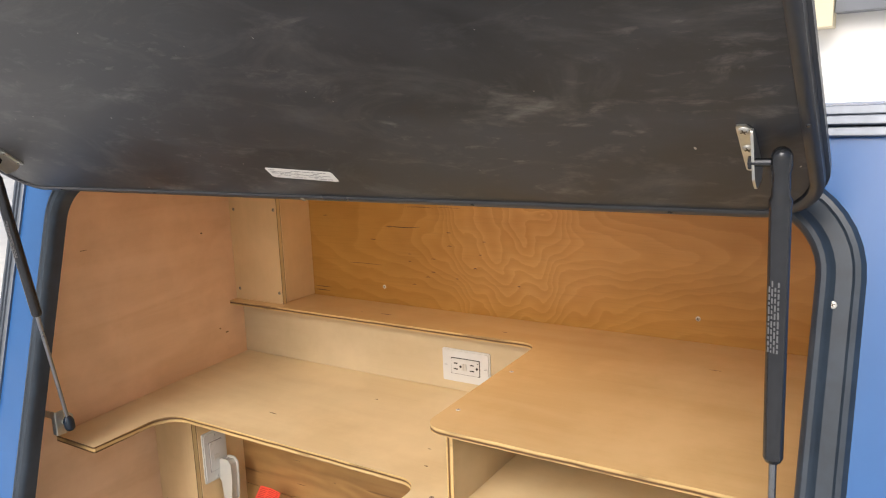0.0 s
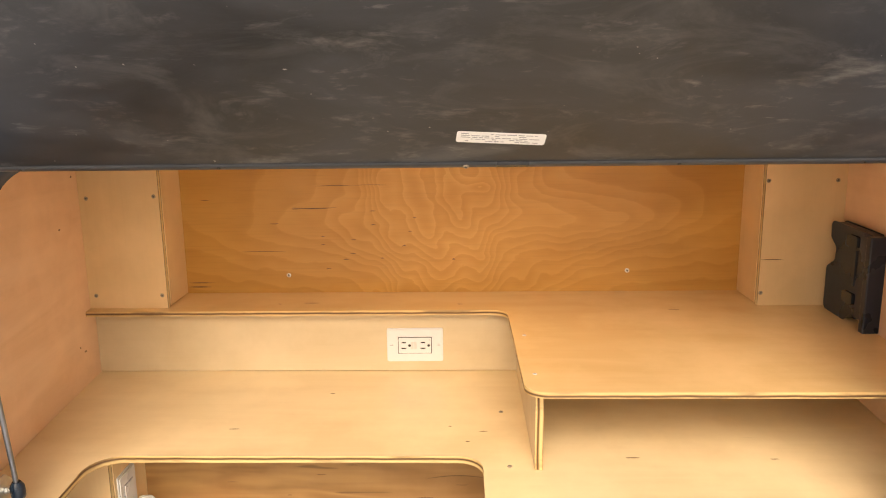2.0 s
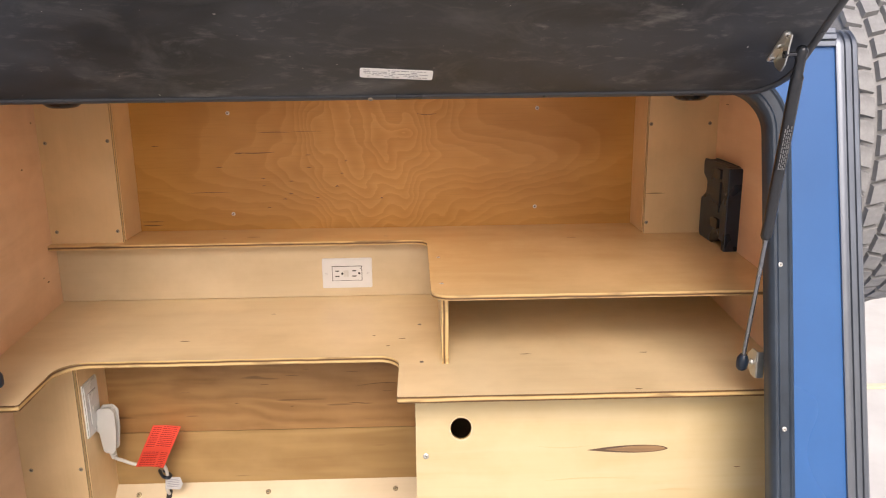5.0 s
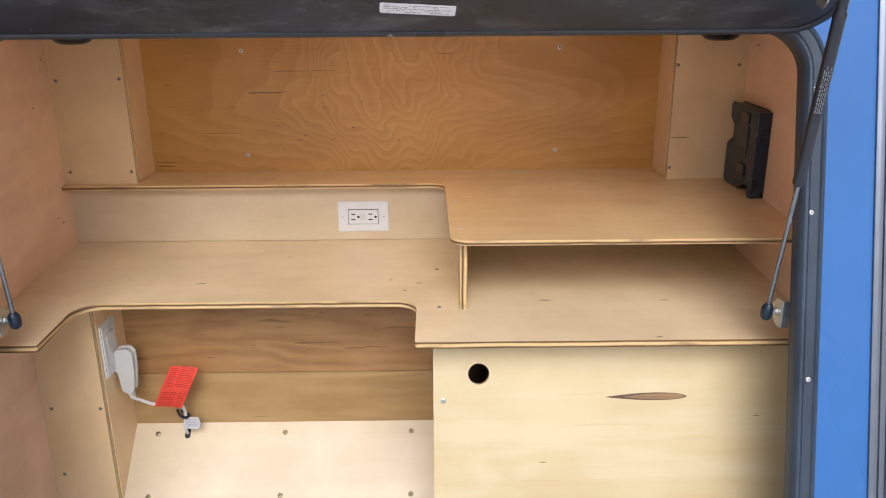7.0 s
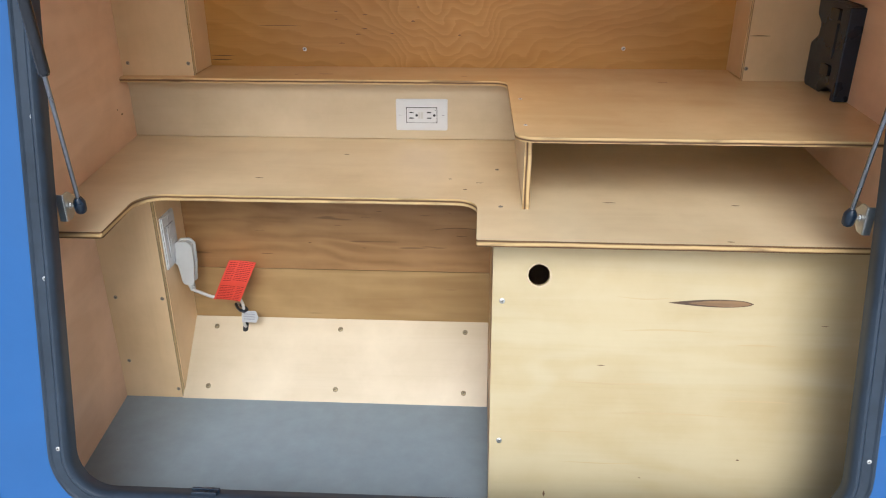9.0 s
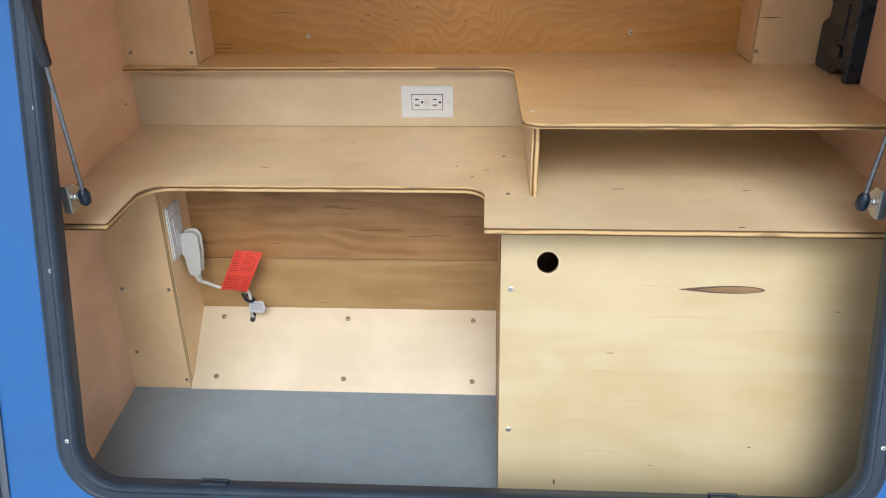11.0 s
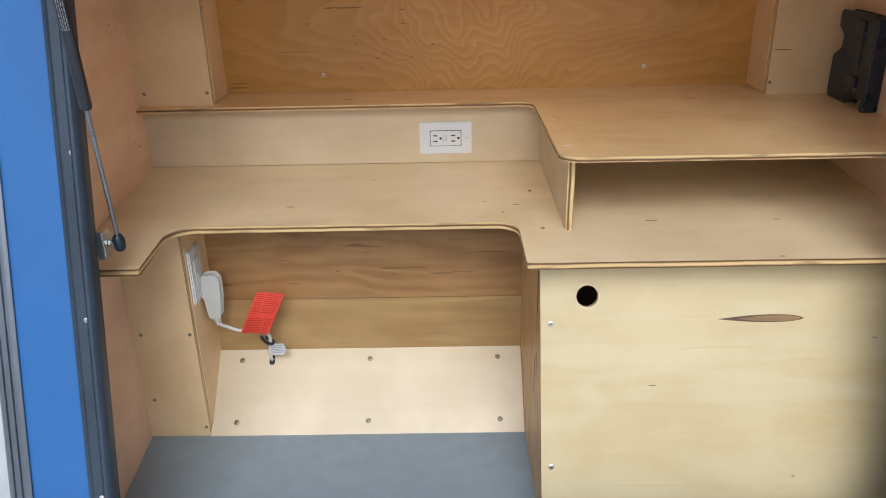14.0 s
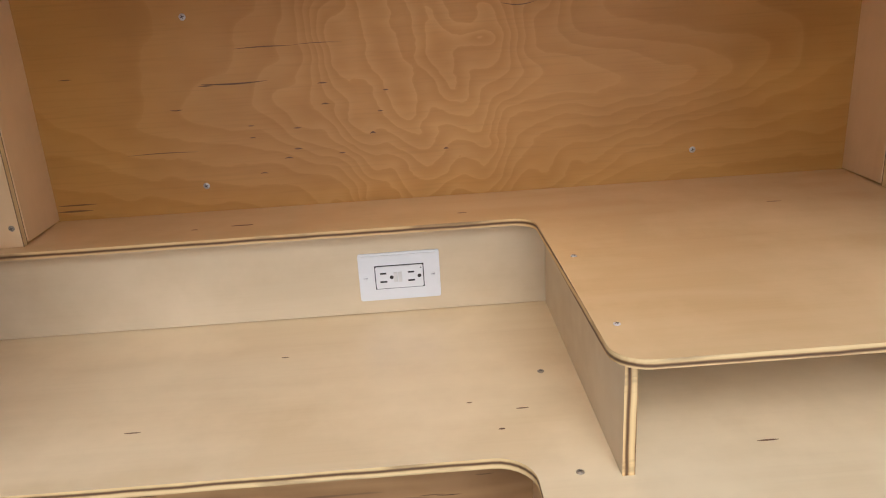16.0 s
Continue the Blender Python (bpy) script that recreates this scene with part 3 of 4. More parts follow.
LINING = [(face_y(0.40) + 0.016, 0.40), (1.47, 0.40), (1.47, CEIL), (face_y(CEIL) + 0.016, CEIL)]
for side_name, inner, out in (("wall_left", left_x, -0.008), ("wall_right", right_x, 0.008)):
    bm = bmesh.new()
    upright(bm, LINING, inner, out)
    tagged(part(side_name, bm, M_SIDE), "pinkish birch plywood side lining of the galley", "wall", kind="structure")
bm = bmesh.new()
box(bm, -0.72, 0.78, BACK, BACK + PLY, SHELF - 0.1, CEIL)
back_wall = tagged(part("wall_back", bm, M_BACK), "golden birch plywood back wall with swirling grain", "wall", kind="structure")
bm = bmesh.new()
box(bm, -0.72, 0.78, 0.842, 1.47, CEIL, CEIL + 0.012)
tagged(part("ceiling", bm, M_SIDE), "birch plywood galley ceiling", "ceiling", kind="structure")
bm = bmesh.new()
box(bm, -0.72, 0.78, 0.585, 1.30, FLOOR - 0.02, FLOOR)
tagged(part("floor", bm, M_FLOOR), "smooth grey vinyl galley floor", "floor", kind="structure")
bm = bmesh.new()
box(bm, -0.73, 0.79, 1.46, 1.48, 0.36, CEIL + 0.03)
tagged(part("wall_bulkhead", bm, M_SIDE), "plywood bulkhead behind the galley", "wall", kind="structure")

# ---- galley cabinetry ----
counter = thing("countertop", "pale birch plywood countertop with a rounded knee cut-out", "countertop", at=(0, 0, 0))
bm = bmesh.new()
prism(bm, rounded([(left_x(RISER) - 0.004, RISER + 0.010, 0), (left_x(0.70) - 0.004, 0.809, 0), (-0.546, 0.809, 0.004), (-0.556, 0.983, 0.05), (0.070, 0.983, 0.04), (0.070, 0.808, 0.004),
                   (right_x(0.8) + 0.004, 0.806, 0), (right_x(RISER) + 0.004, RISER + 0.010, 0)]), -PLY, 0.0, None, (0, 1))
for v in bm.verts:
    v.co.z += counter_z(v.co.y)
part("top", bm, [M_COUNTER, M_EDGE_Z], counter)
shelf = thing("upper_shelf", "warm birch plywood shelf stepping forward in a rounded L", "shelf")
bm = bmesh.new()
prism(bm, rounded([(left_x(BACK), BACK - 0.002, 0), (left_x(1.300), 1.300, 0), (0.126, 1.302, 0.03), (0.131, 0.905, 0.032), (right_x(0.90), 0.903, 0), (right_x(BACK), BACK - 0.002, 0)]), -0.0095, 0.0, None, (0, 1))
for v in bm.verts:
    v.co.z += shelf_z(v.co.y)
part("board", bm, [M_SHELF, M_EDGE_Z], shelf)
riser = thing("riser_panel", "pale birch plywood riser carrying the outlet", "panel")
bm = bmesh.new()
box(bm, left_x(RISER), right_x(RISER), RISER, RISER + PLY, counter_z(RISER) + 0.0012, shelf_z(RISER) - PLY)
part("board", bm, M_RISER, riser)
divider = thing("shelf_divider", "upright birch plywood divider under the shelf", "divider")
bm = bmesh.new()
box(bm, 0.1485, 0.1610, 0.940, RISER, 0.0, 1.0)
for v in bm.verts:
    v.co.z = shelf_z(v.co.y) - PLY if v.co.z > 0.5 else counter_z(v.co.y)
bm.normal_update()
for f in bm.faces:
    f.material_index = 1 if abs(f.normal.y) > 0.9 else 0
part("board", bm, [M_RISER, M_EDGE_X], divider)


def tower(name, label, x_in, x_wall, front, back, lo, hi, screws):
    """A boxed-in corner: a front panel on a side panel, with its screws."""
    t = thing(name, label, "cabinet")
    bm = bmesh.new()
    s = 1 if x_in > x_wall else -1
    box(bm, min(x_in, x_wall), max(x_in, x_wall), front, front + PLY, lo, hi, 0.0006)
    bm.normal_update()
    for f in bm.faces:
        f.material_index = 1 if abs(f.normal.x) > 0.9 else 0
    p = part("front_panel", bm, [M_TOWER, M_EDGE_Y], t)
    for x, z in screws:
        screw(p, (x, front, z), (0, -1, 0))
    bm = bmesh.new()
    box(bm, *sorted((x_in - 0.010 * s, x_in + 0.002 * s)), front + PLY, back, lo + (0.0048 if lo > 1.0 else 0.0), hi)
    part("side_panel", bm, M_TOWER, t)
    # Two dark strips draw the bevel and gap shadows along the front edge.
    for y in (front + 0.0003, front + PLY - 0.0013):
        bm = bmesh.new()
        box(bm, x_in - 0.001, x_in + 0.0004 * 1, y, y + 0.0009, lo, hi - 0.001) if s > 0 else box(bm, x_in - 0.0004, x_in + 0.001, y, y + 0.0009, lo, hi - 0.001)
        part("ply_line", bm, M_MARK, p, "thin dark strip drawn for the shadow beside the cut edge")
    return t


M_EDGE_Y = worn("pale_ply_edge", (0.66, 0.50, 0.25), 0.55, 0, 40, 0.18, 0.1, stretch=(1, 1, 0.15))
tower("corner_tower", "boxed-in birch plywood corner beside the back wall", -0.553, left_x(1.33) - 0.004, 1.325, BACK, SHELF, CEIL, [(-0.697, 1.108), (-0.557 - 0.006, 1.108), (-0.697, 1.305), (-0.563, 1.308)])
tower("corner_tower", "boxed-in birch plywood corner with a short dark crack", 0.6195, right_x(1.33) + 0.004, 1.325, BACK, SHELF, CEIL, [(0.6245, 1.107), (0.752, 1.107), (0.6245, 1.328), (0.755, 1.328)])
tower("corner_tower", "boxed-in birch plywood corner under the countertop", -0.565, left_x(1.04) - 0.004, 1.040, LOWBACK, FLOOR, COUNTER - PLY, [(-0.672, 0.684), (-0.574, 0.683), (-0.670, 0.531), (-0.572, 0.462)])
low_back = thing("knee_space_panel", "tan streaked birch plywood panel behind the knee space", "panel")
SEAM = 0.692
bm = bmesh.new()
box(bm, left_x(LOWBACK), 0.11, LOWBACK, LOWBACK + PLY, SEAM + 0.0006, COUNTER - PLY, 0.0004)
part("upper_board", bm, M_LOWBACK, low_back, "brown streaked board, coloured darker for the countertop's shade")
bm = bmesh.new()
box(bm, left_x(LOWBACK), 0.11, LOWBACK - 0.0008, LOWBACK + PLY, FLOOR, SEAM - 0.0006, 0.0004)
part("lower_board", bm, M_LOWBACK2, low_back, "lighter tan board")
sloped = thing("sloped_panel", "pale birch access panel leaning back above the floor", "panel")
SL = frame_of((0, 1.038, FLOOR), (1, 0, 0), (0, 0.132, 0.130))
bm = bmesh.new()
box(bm, -0.566, 0.098, 0.0, 0.187, -0.010, 0.0, 0.0005, SL)
sl_board = part("board", bm, M_SLOPE, sloped)
sn = SL.to_3x3() @ Vector((0, 0, 1))
for x in (-0.513, -0.232, 0.047):
    for v in (0.028, 0.163):
        screw(sl_board, SL @ Vector((x, v, 0.0003)), sn, 1.15, mat=M_BRASS)
        bm = bmesh.new()
        lathe(bm, [(0.0001, 0.0004), (0.0052, 0.0004), (0.0055, 0.0)], SL @ Matrix.Translation((x, v, 0)), 16)
        part("countersink", bm, M_BURN, sl_board, "dark countersunk hole")
PANEL_LEAN = 0.31
FP = frame_of((0, 0.856, 0.83), (1, 0, 0), (0, PANEL_LEAN, 1))
PU = math.hypot(1, PANEL_LEAN)
front = thing("front_panel", "pale birch cabinet front with a round hole and a walnut patch", "cabinet")
bm = bmesh.new()
hole_c = (0.178, (0.844 - 0.83) * PU)
prism(bm, [(0.099, (FLOOR - 0.83) * PU), (right_x(0.8) + 0.003, (FLOOR - 0.83) * PU), (right_x(0.87) + 0.003, (COUNTER - PLY - 0.83) * PU), (0.099, (COUNTER - PLY - 0.83) * PU)], -PLY, 0, FP, (0, 1),
      [[(hole_c[0] + 0.0185 * math.cos(a), hole_c[1] + 0.0185 * math.sin(a)) for a in np.linspace(0, 2 * math.pi, 33)[:-1]]])
fp_board = part("board", bm, [M_FRONT, M_EDGE_Y], front)
fpn = FP.to_3x3() @ Vector((0, 0, 1))
for z in (0.800, 0.562):
    screw(fp_board, FP @ Vector((0.116, (z - 0.83) * PU, 0)), fpn, 1.2, mat=M_STEEL)
bm = bmesh.new()
prism(bm, [(0.868 - 0.31 * 0.42 + 0.008, FLOOR), (LOWBACK, FLOOR), (LOWBACK, COUNTER - PLY), (0.884 + 0.012, COUNTER - PLY)], 0, 0.012, Matrix(((0, 0, 1, 0.099), (1, 0, 0, 0), (0, 1, 0, 0), (0, 0, 0, 1))))
side_board = part("side_board", bm, M_SIDEBOARD, front, "amber plywood side with an upright knot")

# ---- hatch ----
HA = math.radians(38)
HATCH = frame_of((0.0, 0.791, 1.4157), (1, 0, 0), (0, -math.cos(HA), math.sin(HA)))   # x, out along the hatch, down from its inner face
hatch = thing("hatch_door", "raised galley hatch with a scuffed black inner face", "hatch")
h_out = rounded([(-0.615, 0.0, 0.06), (0.657, 0.0, 0.06), (0.657, 0.93, 0.06), (-0.615, 0.93, 0.06)], 10)


def hatch_point(x, s, h=0.0):
    return HATCH @ Vector((x, s, h))


bm = bmesh.new()
prism(bm, [(0.021 + (x - 0.021) * 0.984, 0.0095 + y * 0.980) for x, y in h_out], -0.004, 0.004, HATCH)
part("inner_board", bm, M_BLACK_BOARD, hatch, "scuffed matt black inner board")
bm = bmesh.new()
sweep(bm, h_out, [(-0.011, -0.003), (-0.011, 0.0050), (-0.009, 0.0065), (-0.002, 0.0065), (0.0, 0.005), (0.0, -0.006), (0.003, -0.007), (0.003, -0.015), (0.0, -0.016), (-0.03, -0.016)], HATCH)
h_frame = part("frame", bm, M_HATCH_FRAME, hatch, "black edge frame with small rivets", True)
bm = bmesh.new()
prism(bm, h_out, -0.020, -0.0165, HATCH)
part("outer_skin", bm, M_BLUE, hatch, "blue painted outer skin")
down = HATCH.to_3x3() @ Vector((0, 0, 1))
for x in (-0.50, -0.255, 0.045, 0.30, 0.52):
    screw(h_frame, hatch_point(x, 0.0055, 0.0066), down, 0.5, "rivet", M_STRUT)
for s in (0.14, 0.36, 0.58, 0.80):
    for x in (-0.6095, 0.6515):
        screw(h_frame, hatch_point(x, s, 0.0066), down, 0.5, "rivet", M_STRUT)
screw(h_frame, hatch_point(0.045, 0.004, 0.0068), down, 0.9)


bm = bmesh.new()
box(bm, -0.60, 0.645, face_v(1.436), face_v(1.460), 0.001, 0.004, 0.0006, FACE)
tube(bm, FACE @ Vector((-0.60, face_v(1.434), 0.007)), FACE @ Vector((0.645, face_v(1.434), 0.007)), 0.005, seg=10)
box(bm, -0.60, 0.645, -0.002, 0.020, -0.0250, -0.0205, 0.0006, HATCH)
part("hinge", bm, M_PLASTIC, hatch, "long black piano hinge")


def hatch_card(x0, x1, s0, s1, h, turn=0.0):
    c = hatch_point((x0 + x1) / 2, (s0 + s1) / 2, h)
    return Matrix.Translation(c) @ HATCH.to_3x3().to_4x4() @ pose(0, 0, 0, 0, 0, turn)


LBL = hatch_card(0.036, 0.134, 0.051, 0.069, 0.0044, -5.0)
bm = bmesh.new()
prism(bm, rounded([(-0.051, -0.0105, 0.003), (0.051, -0.0105, 0.003), (0.051, 0.0105, 0.003), (-0.051, 0.0105, 0.003)], 3), 0, 0.0004, LBL)
sticker = part("label_sticker", bm, M_PAPER, hatch, "small white printed label")
random.seed(5)
for k in range(5):
    bm = bmesh.new()
    x = -0.046
    while x < 0.044:
        w = random.uniform(0.003, 0.012)
        if random.random() < 0.8:
            box(bm, x, min(x + w, 0.046), 0.0062 - k * 0.0034, 0.0062 - k * 0.0034 + 0.0011, 0.0004, 0.0006, 0, LBL)
        x += w + 0.0018
    part("print_line", bm, M_INK, sticker)


def gas_strut(side):
    """Gas strut: body tube, rod, two end sockets, steel brackets with studs and screws."""
    if side > 0:
        lo, hi, jx = Vector((0.624, 0.771, 0.994)), hatch_point(0.632, 0.112, 0.020), 0.641
    else:
        lo, hi, jx = Vector((-0.550, 0.771, 0.992)), hatch_point(-0.530, 0.112, 0.020), -0.567
    t = thing("gas_strut", "black gas strut holding the hatch open", "gas strut", "hatch struts")
    d = (hi - lo).normalized()
    j = lo + d * 0.217
    bm = bmesh.new()
    tube(bm, j, hi - d * 0.030, 0.0085, seg=24)
    tube(bm, j - d * 0.004, j, 0.0070, 0.0085, seg=24)
    body = part("cylinder", bm, M_STRUT, t, "black painted cylinder with faint printing", True)
    bm = bmesh.new()
    tube(bm, lo, j, 0.0034, seg=14)
    part("rod", bm, M_ROD, t, "thin dark steel rod", True)
    bm = bmesh.new()
    lathe(bm, [(0.006, -0.013), (0.0085, -0.010), (0.0092, -0.004), (0.0092, 0.006), (0.0075, 0.010), (0.0050, 0.014)], Matrix.Translation(lo) @ d.to_track_quat("Z", "Y").to_matrix().to_4x4())
    part("lower_socket", bm, M_PLASTIC, t, "black plastic ball socket", True)
    bm = bmesh.new()
    lathe(bm, [(0.0088, -0.034), (0.0088, -0.030), (0.0070, -0.026), (0.0070, -0.008), (0.0080, -0.005), (0.0080, 0.006), (0.006, 0.010), (0.003, 0.012)], Matrix.Translation(hi) @ d.to_track_quat("Z", "Y").to_matrix().to_4x4())
    part("upper_socket", bm, M_STRUT, t, "black plastic ball socket", True)
    bm = bmesh.new()
    plate = rounded([(lo.y - 0.014, lo.z - 0.022, 0.001), (lo.y + 0.002, lo.z - 0.022, 0.003), (lo.y + 0.018, lo.z - 0.008, 0.006), (lo.y + 0.018, lo.z + 0.008, 0.006), (lo.y + 0.002, lo.z + 0.022, 0.003), (lo.y - 0.014, lo.z + 0.022, 0.001)], 4)
    prism(bm, plate, jx - 0.0012, jx + 0.0012, Matrix(((0, 0, 1, 0), (1, 0, 0, 0), (0, 1, 0, 0), (0, 0, 0, 1))))
    box(bm, *sorted((jx, jx + side * 0.011)), lo.y - 0.0155, lo.y - 0.0135, lo.z - 0.022, lo.z + 0.022, 0.0004)
    box(bm, *sorted((jx, jx + side * 0.10)), lo.y + 0.004, lo.y + 0.0065, lo.z - 0.006, lo.z + 0.006)
    b = part("lower_bracket", bm, M_STEEL, t, "bright zinc-plated jamb bracket")
    bm = bmesh.new()
    tube(bm, (jx, lo.y, lo.z), (lo.x, lo.y, lo.z), 0.0032, seg=12)
    tube(bm, (jx - side * 0.002, lo.y, lo.z), (jx - side * 0.005, lo.y, lo.z), 0.0055, seg=6)
    part("ball_stud", bm, M_STEEL, b)
    bx = 0.600 if side > 0 else -0.500
    bm = bmesh.new()
    o = rounded([(0.0, -0.031, 0.003), (0.011, -0.031, 0.002), (0.013, 0.022, 0.002), (0.008, 0.031, 0.002), (0.0, 0.031, 0.002)], 4)
    if side < 0:
        o = [(-x, y) for x, y in reversed(o)]
    m = Matrix.Translation(hatch_point(bx, 0.110, 0.0042)) @ HATCH.to_3x3().to_4x4()
    prism(bm, o, 0, 0.0022, m)
    fl = rounded([(-0.031, 0.0, 0.001), (-0.031, 0.012, 0.004), (-0.022, 0.026, 0.005), (-0.008, 0.026, 0.005), (0.026, 0.004, 0.002), (0.026, 0.0, 0.001)], 4)
    prism(bm, fl, 0.0105 * side, 0.0127 * side, m @ Matrix(((0, 0, 1, 0), (1, 0, 0, 0), (0, 1, 0, 0), (0, 0, 0, 1))))
    ub = part("upper_bracket", bm, M_STEEL, t, "zinc-plated angle bracket on the hatch")
    for s in (-0.025, 0.001, 0.025):
        screw(ub, m @ Vector((0.0055 * side, s, 0.0024)), down, 1.15, mat=M_STEEL)
    bm = bmesh.new()
    tube(bm, m @ Vector((0.009 * side, 0.002, 0.0158)), hi, 0.0034, seg=12)
    tube(bm, m @ Vector((0.0080 * side, 0.002, 0.0158)), m @ Vector((0.0104 * side, 0.002, 0.0158)), 0.0058, seg=6)
    part("upper_stud", bm, M_STRUT, ub, "dark ball stud")
    bm = bmesh.new()
    random.seed(9)
    nrm = Vector((-0.25 * side, -1, 0.1))
    nrm = (nrm - d * nrm.dot(d)).normalized()
    mm = frame_of(j + d * 0.135 + nrm * 0.0087, nrm.cross(d) * -1, d)
    if (mm.to_3x3() @ Vector((0, 0, 1))).dot(nrm) < 0:
        mm = frame_of(j + d * 0.135 + nrm * 0.0087, nrm.cross(d), d)
    for row in (-0.004, -0.0015, 0.001, 0.0035):
        v = -0.03
        while v < 0.03:
            w = random.uniform(0.002, 0.007)
            box(bm, row, row + 0.0012, v, v + w, -0.0012, 0.0001 - abs(row) * 0.12, 0, mm)
            v += w + 0.0018
    part("printing", bm, M_PRINT, body, "faint grey print")
    return t


gas_strut(1)
gas_strut(-1)


# ---- hatch sill clips ----
for x in (-0.350, 0.438):
    bm = bmesh.new()
    box(bm, -0.022, 0.022, -0.010, 0.0035, -0.006, -0.001, 0.0008)
    box(bm, -0.020, 0.020, -0.004, 0.0015, -0.001, 0.008, 0.0008)
    bmesh.ops.transform(bm, matrix=FACE @ Matrix.Translation((x, OPEN[2] + 0.003, 0)), verts=bm.verts)
    part("sill_clip", bm, M_PLASTIC, seal, "small black plastic sill clip")

bm = bmesh.new()
box(bm, -0.4010, -0.3995, OPEN[2] - 0.036, OPEN[2] - 0.0004, 0.003, 0.0152)
part("butt_joint", bm, M_DARK, seal, "dark butt joint in the seal")

# ---- ceiling puck lights ----


def puck(x, y, lit, d=0.030):
    t = thing("puck_light", "round warm lamp under the galley ceiling, switched on" if lit else "round black puck lamp under the galley ceiling", "ceiling lamp", "ceiling pucks")
    m = Matrix.Translation((x, y, CEIL)) @ pose(0, 0, 0, 180, 0, 0)
    bm = bmesh.new()
    lathe(bm, [(0.048, 0.0), (0.048, d * 0.12)] + [(0.048 * math.cos(a), d * (0.12 + 0.88 * math.sin(a) / 0.83)) for a in np.linspace(0.12, 0.98, 9)], m, 40)
    part("housing", bm, M_PLASTIC, t, "black plastic rim", True)
    bm = bmesh.new()
    lathe(bm, [(0.026, d + 0.0001), (0.020, d + 0.0018), (0.008, d + 0.0025)], m, 28)
    part("lens", bm, M_LAMP if lit else M_GLOSS, t, "", True)


M_LAMP, nt, b = material("warm_lamp_lens", (0.9, 0.8, 0.6), 0.4)
b.inputs["Emission Color"].default_value = (1.0, 0.72, 0.40, 1)
b.inputs["Emission Strength"].default_value = 32.0
puck(-0.614, 1.25, False, 0.037)
puck(0.685, 1.26, False, 0.039)
puck(0.03, 1.15, True, 0.009)


# ---- outlets ----
def slot(bm, m, u, v, w, h, mat=1):
    box(bm, u - w / 2, u + w / 2, v - h / 2, v + h / 2, -0.0005, 0.0003, 0, m, mat)


def duplex_outlet(m, label, plate_w=0.114, plate_h=0.070, slots=True):
    """Rocker-style duplex receptacle, long side along m's x: bevelled plate, raised face, slots, buttons, plate screws."""
    t = thing("wall_outlet", label, "outlet", "outlets")
    bm = bmesh.new()
    w, h = plate_w / 2, plate_h / 2
    prism(bm, rounded([(-w, -h, 0.003), (w, -h, 0.003), (w, h, 0.003), (-w, h, 0.003)], 3), 0.0, 0.003, m)
    prism(bm, rounded([(-w + 0.003, -h + 0.003, 0.003), (w - 0.003, -h + 0.003, 0.003), (w - 0.003, h - 0.003, 0.003), (-w + 0.003, h - 0.003, 0.003)], 3), 0.003, 0.0052, m)
    plate = part("cover_plate", bm, M_WHITE, t, "white plastic cover plate")
    bm = bmesh.new()
    box(bm, -0.0345, 0.0345, -0.0175, 0.0175, 0.0052, 0.0056, 0, m)
    part("shadow_gap", bm, M_DARK if slots else M_INK, plate)
    bm = bmesh.new()
    prism(bm, rounded([(-0.0332, -0.0162, 0.002), (0.0332, -0.0162, 0.002), (0.0332, 0.0162, 0.002), (-0.0332, 0.0162, 0.002)], 3), 0.0052, 0.0072, m)
    face = part("receptacle", bm, M_WHITE, t, "white receptacle face with dark slots")
    fm = m @ Matrix.Translation((0, 0, 0.0072))
    for c in (-0.0225, 0.0165) if slots else ():
        bm = bmesh.new()
        slot(bm, fm, c, 0.0062, 0.0088, 0.0025, 0)
        slot(bm, fm, c, -0.0062, 0.0098, 0.0025, 0)
        part("slot", bm, M_DARK, face)
        bm = bmesh.new()
        lathe(bm, [(0.0028, -0.0003), (0.0028, 0.0003)], fm @ Matrix.Translation((c + 0.0115, 0, 0)), 12)
        part("ground_hole", bm, M_DARK, face)
    for c in (-0.0055, 0.0008):
        bm = bmesh.new()
        box(bm, c - 0.0026, c + 0.0026, -0.0075, 0.0075, 0.0, 0.0012, 0.0004, fm)
        part("button", bm, M_GREYWHITE, face)
    bm = bmesh.new()
    lathe(bm, [(0.0009, 0.0), (0.0009, 0.0004)], fm @ Matrix.Translation((0.0305, 0.0115, 0)), 8)
    part("indicator", bm, M_DARK, face)
    for c in (-0.0475, 0.0475):
        bm = bmesh.new()
        lathe(bm, [(0.003, 0.0), (0.0026, 0.0007)], m @ Matrix.Translation((c, 0, 0.0052)), 14)
        part("plate_screw", bm, M_WHITE, plate)
        bm = bmesh.new()
        box(bm, -0.0028, 0.0028, -0.0005, 0.0005, 0.0004, 0.0009, 0, m @ Matrix.Translation((c, 0, 0.0052)))
        part("screw_slot", bm, M_INK, plate)
    return t


duplex_outlet(frame_of((-0.0585, RISER, 0.9965), (1, 0, 0.004), (0, 0, 1)), "white safety outlet set sideways in the plywood riser")
OUT2 = frame_of((-0.5630, 1.092, 0.795), (0, 0, 1), (0, -1, 0))
duplex_outlet(OUT2, "white outlet on the tower side with a plug pushed in", 0.114, 0.064, False)

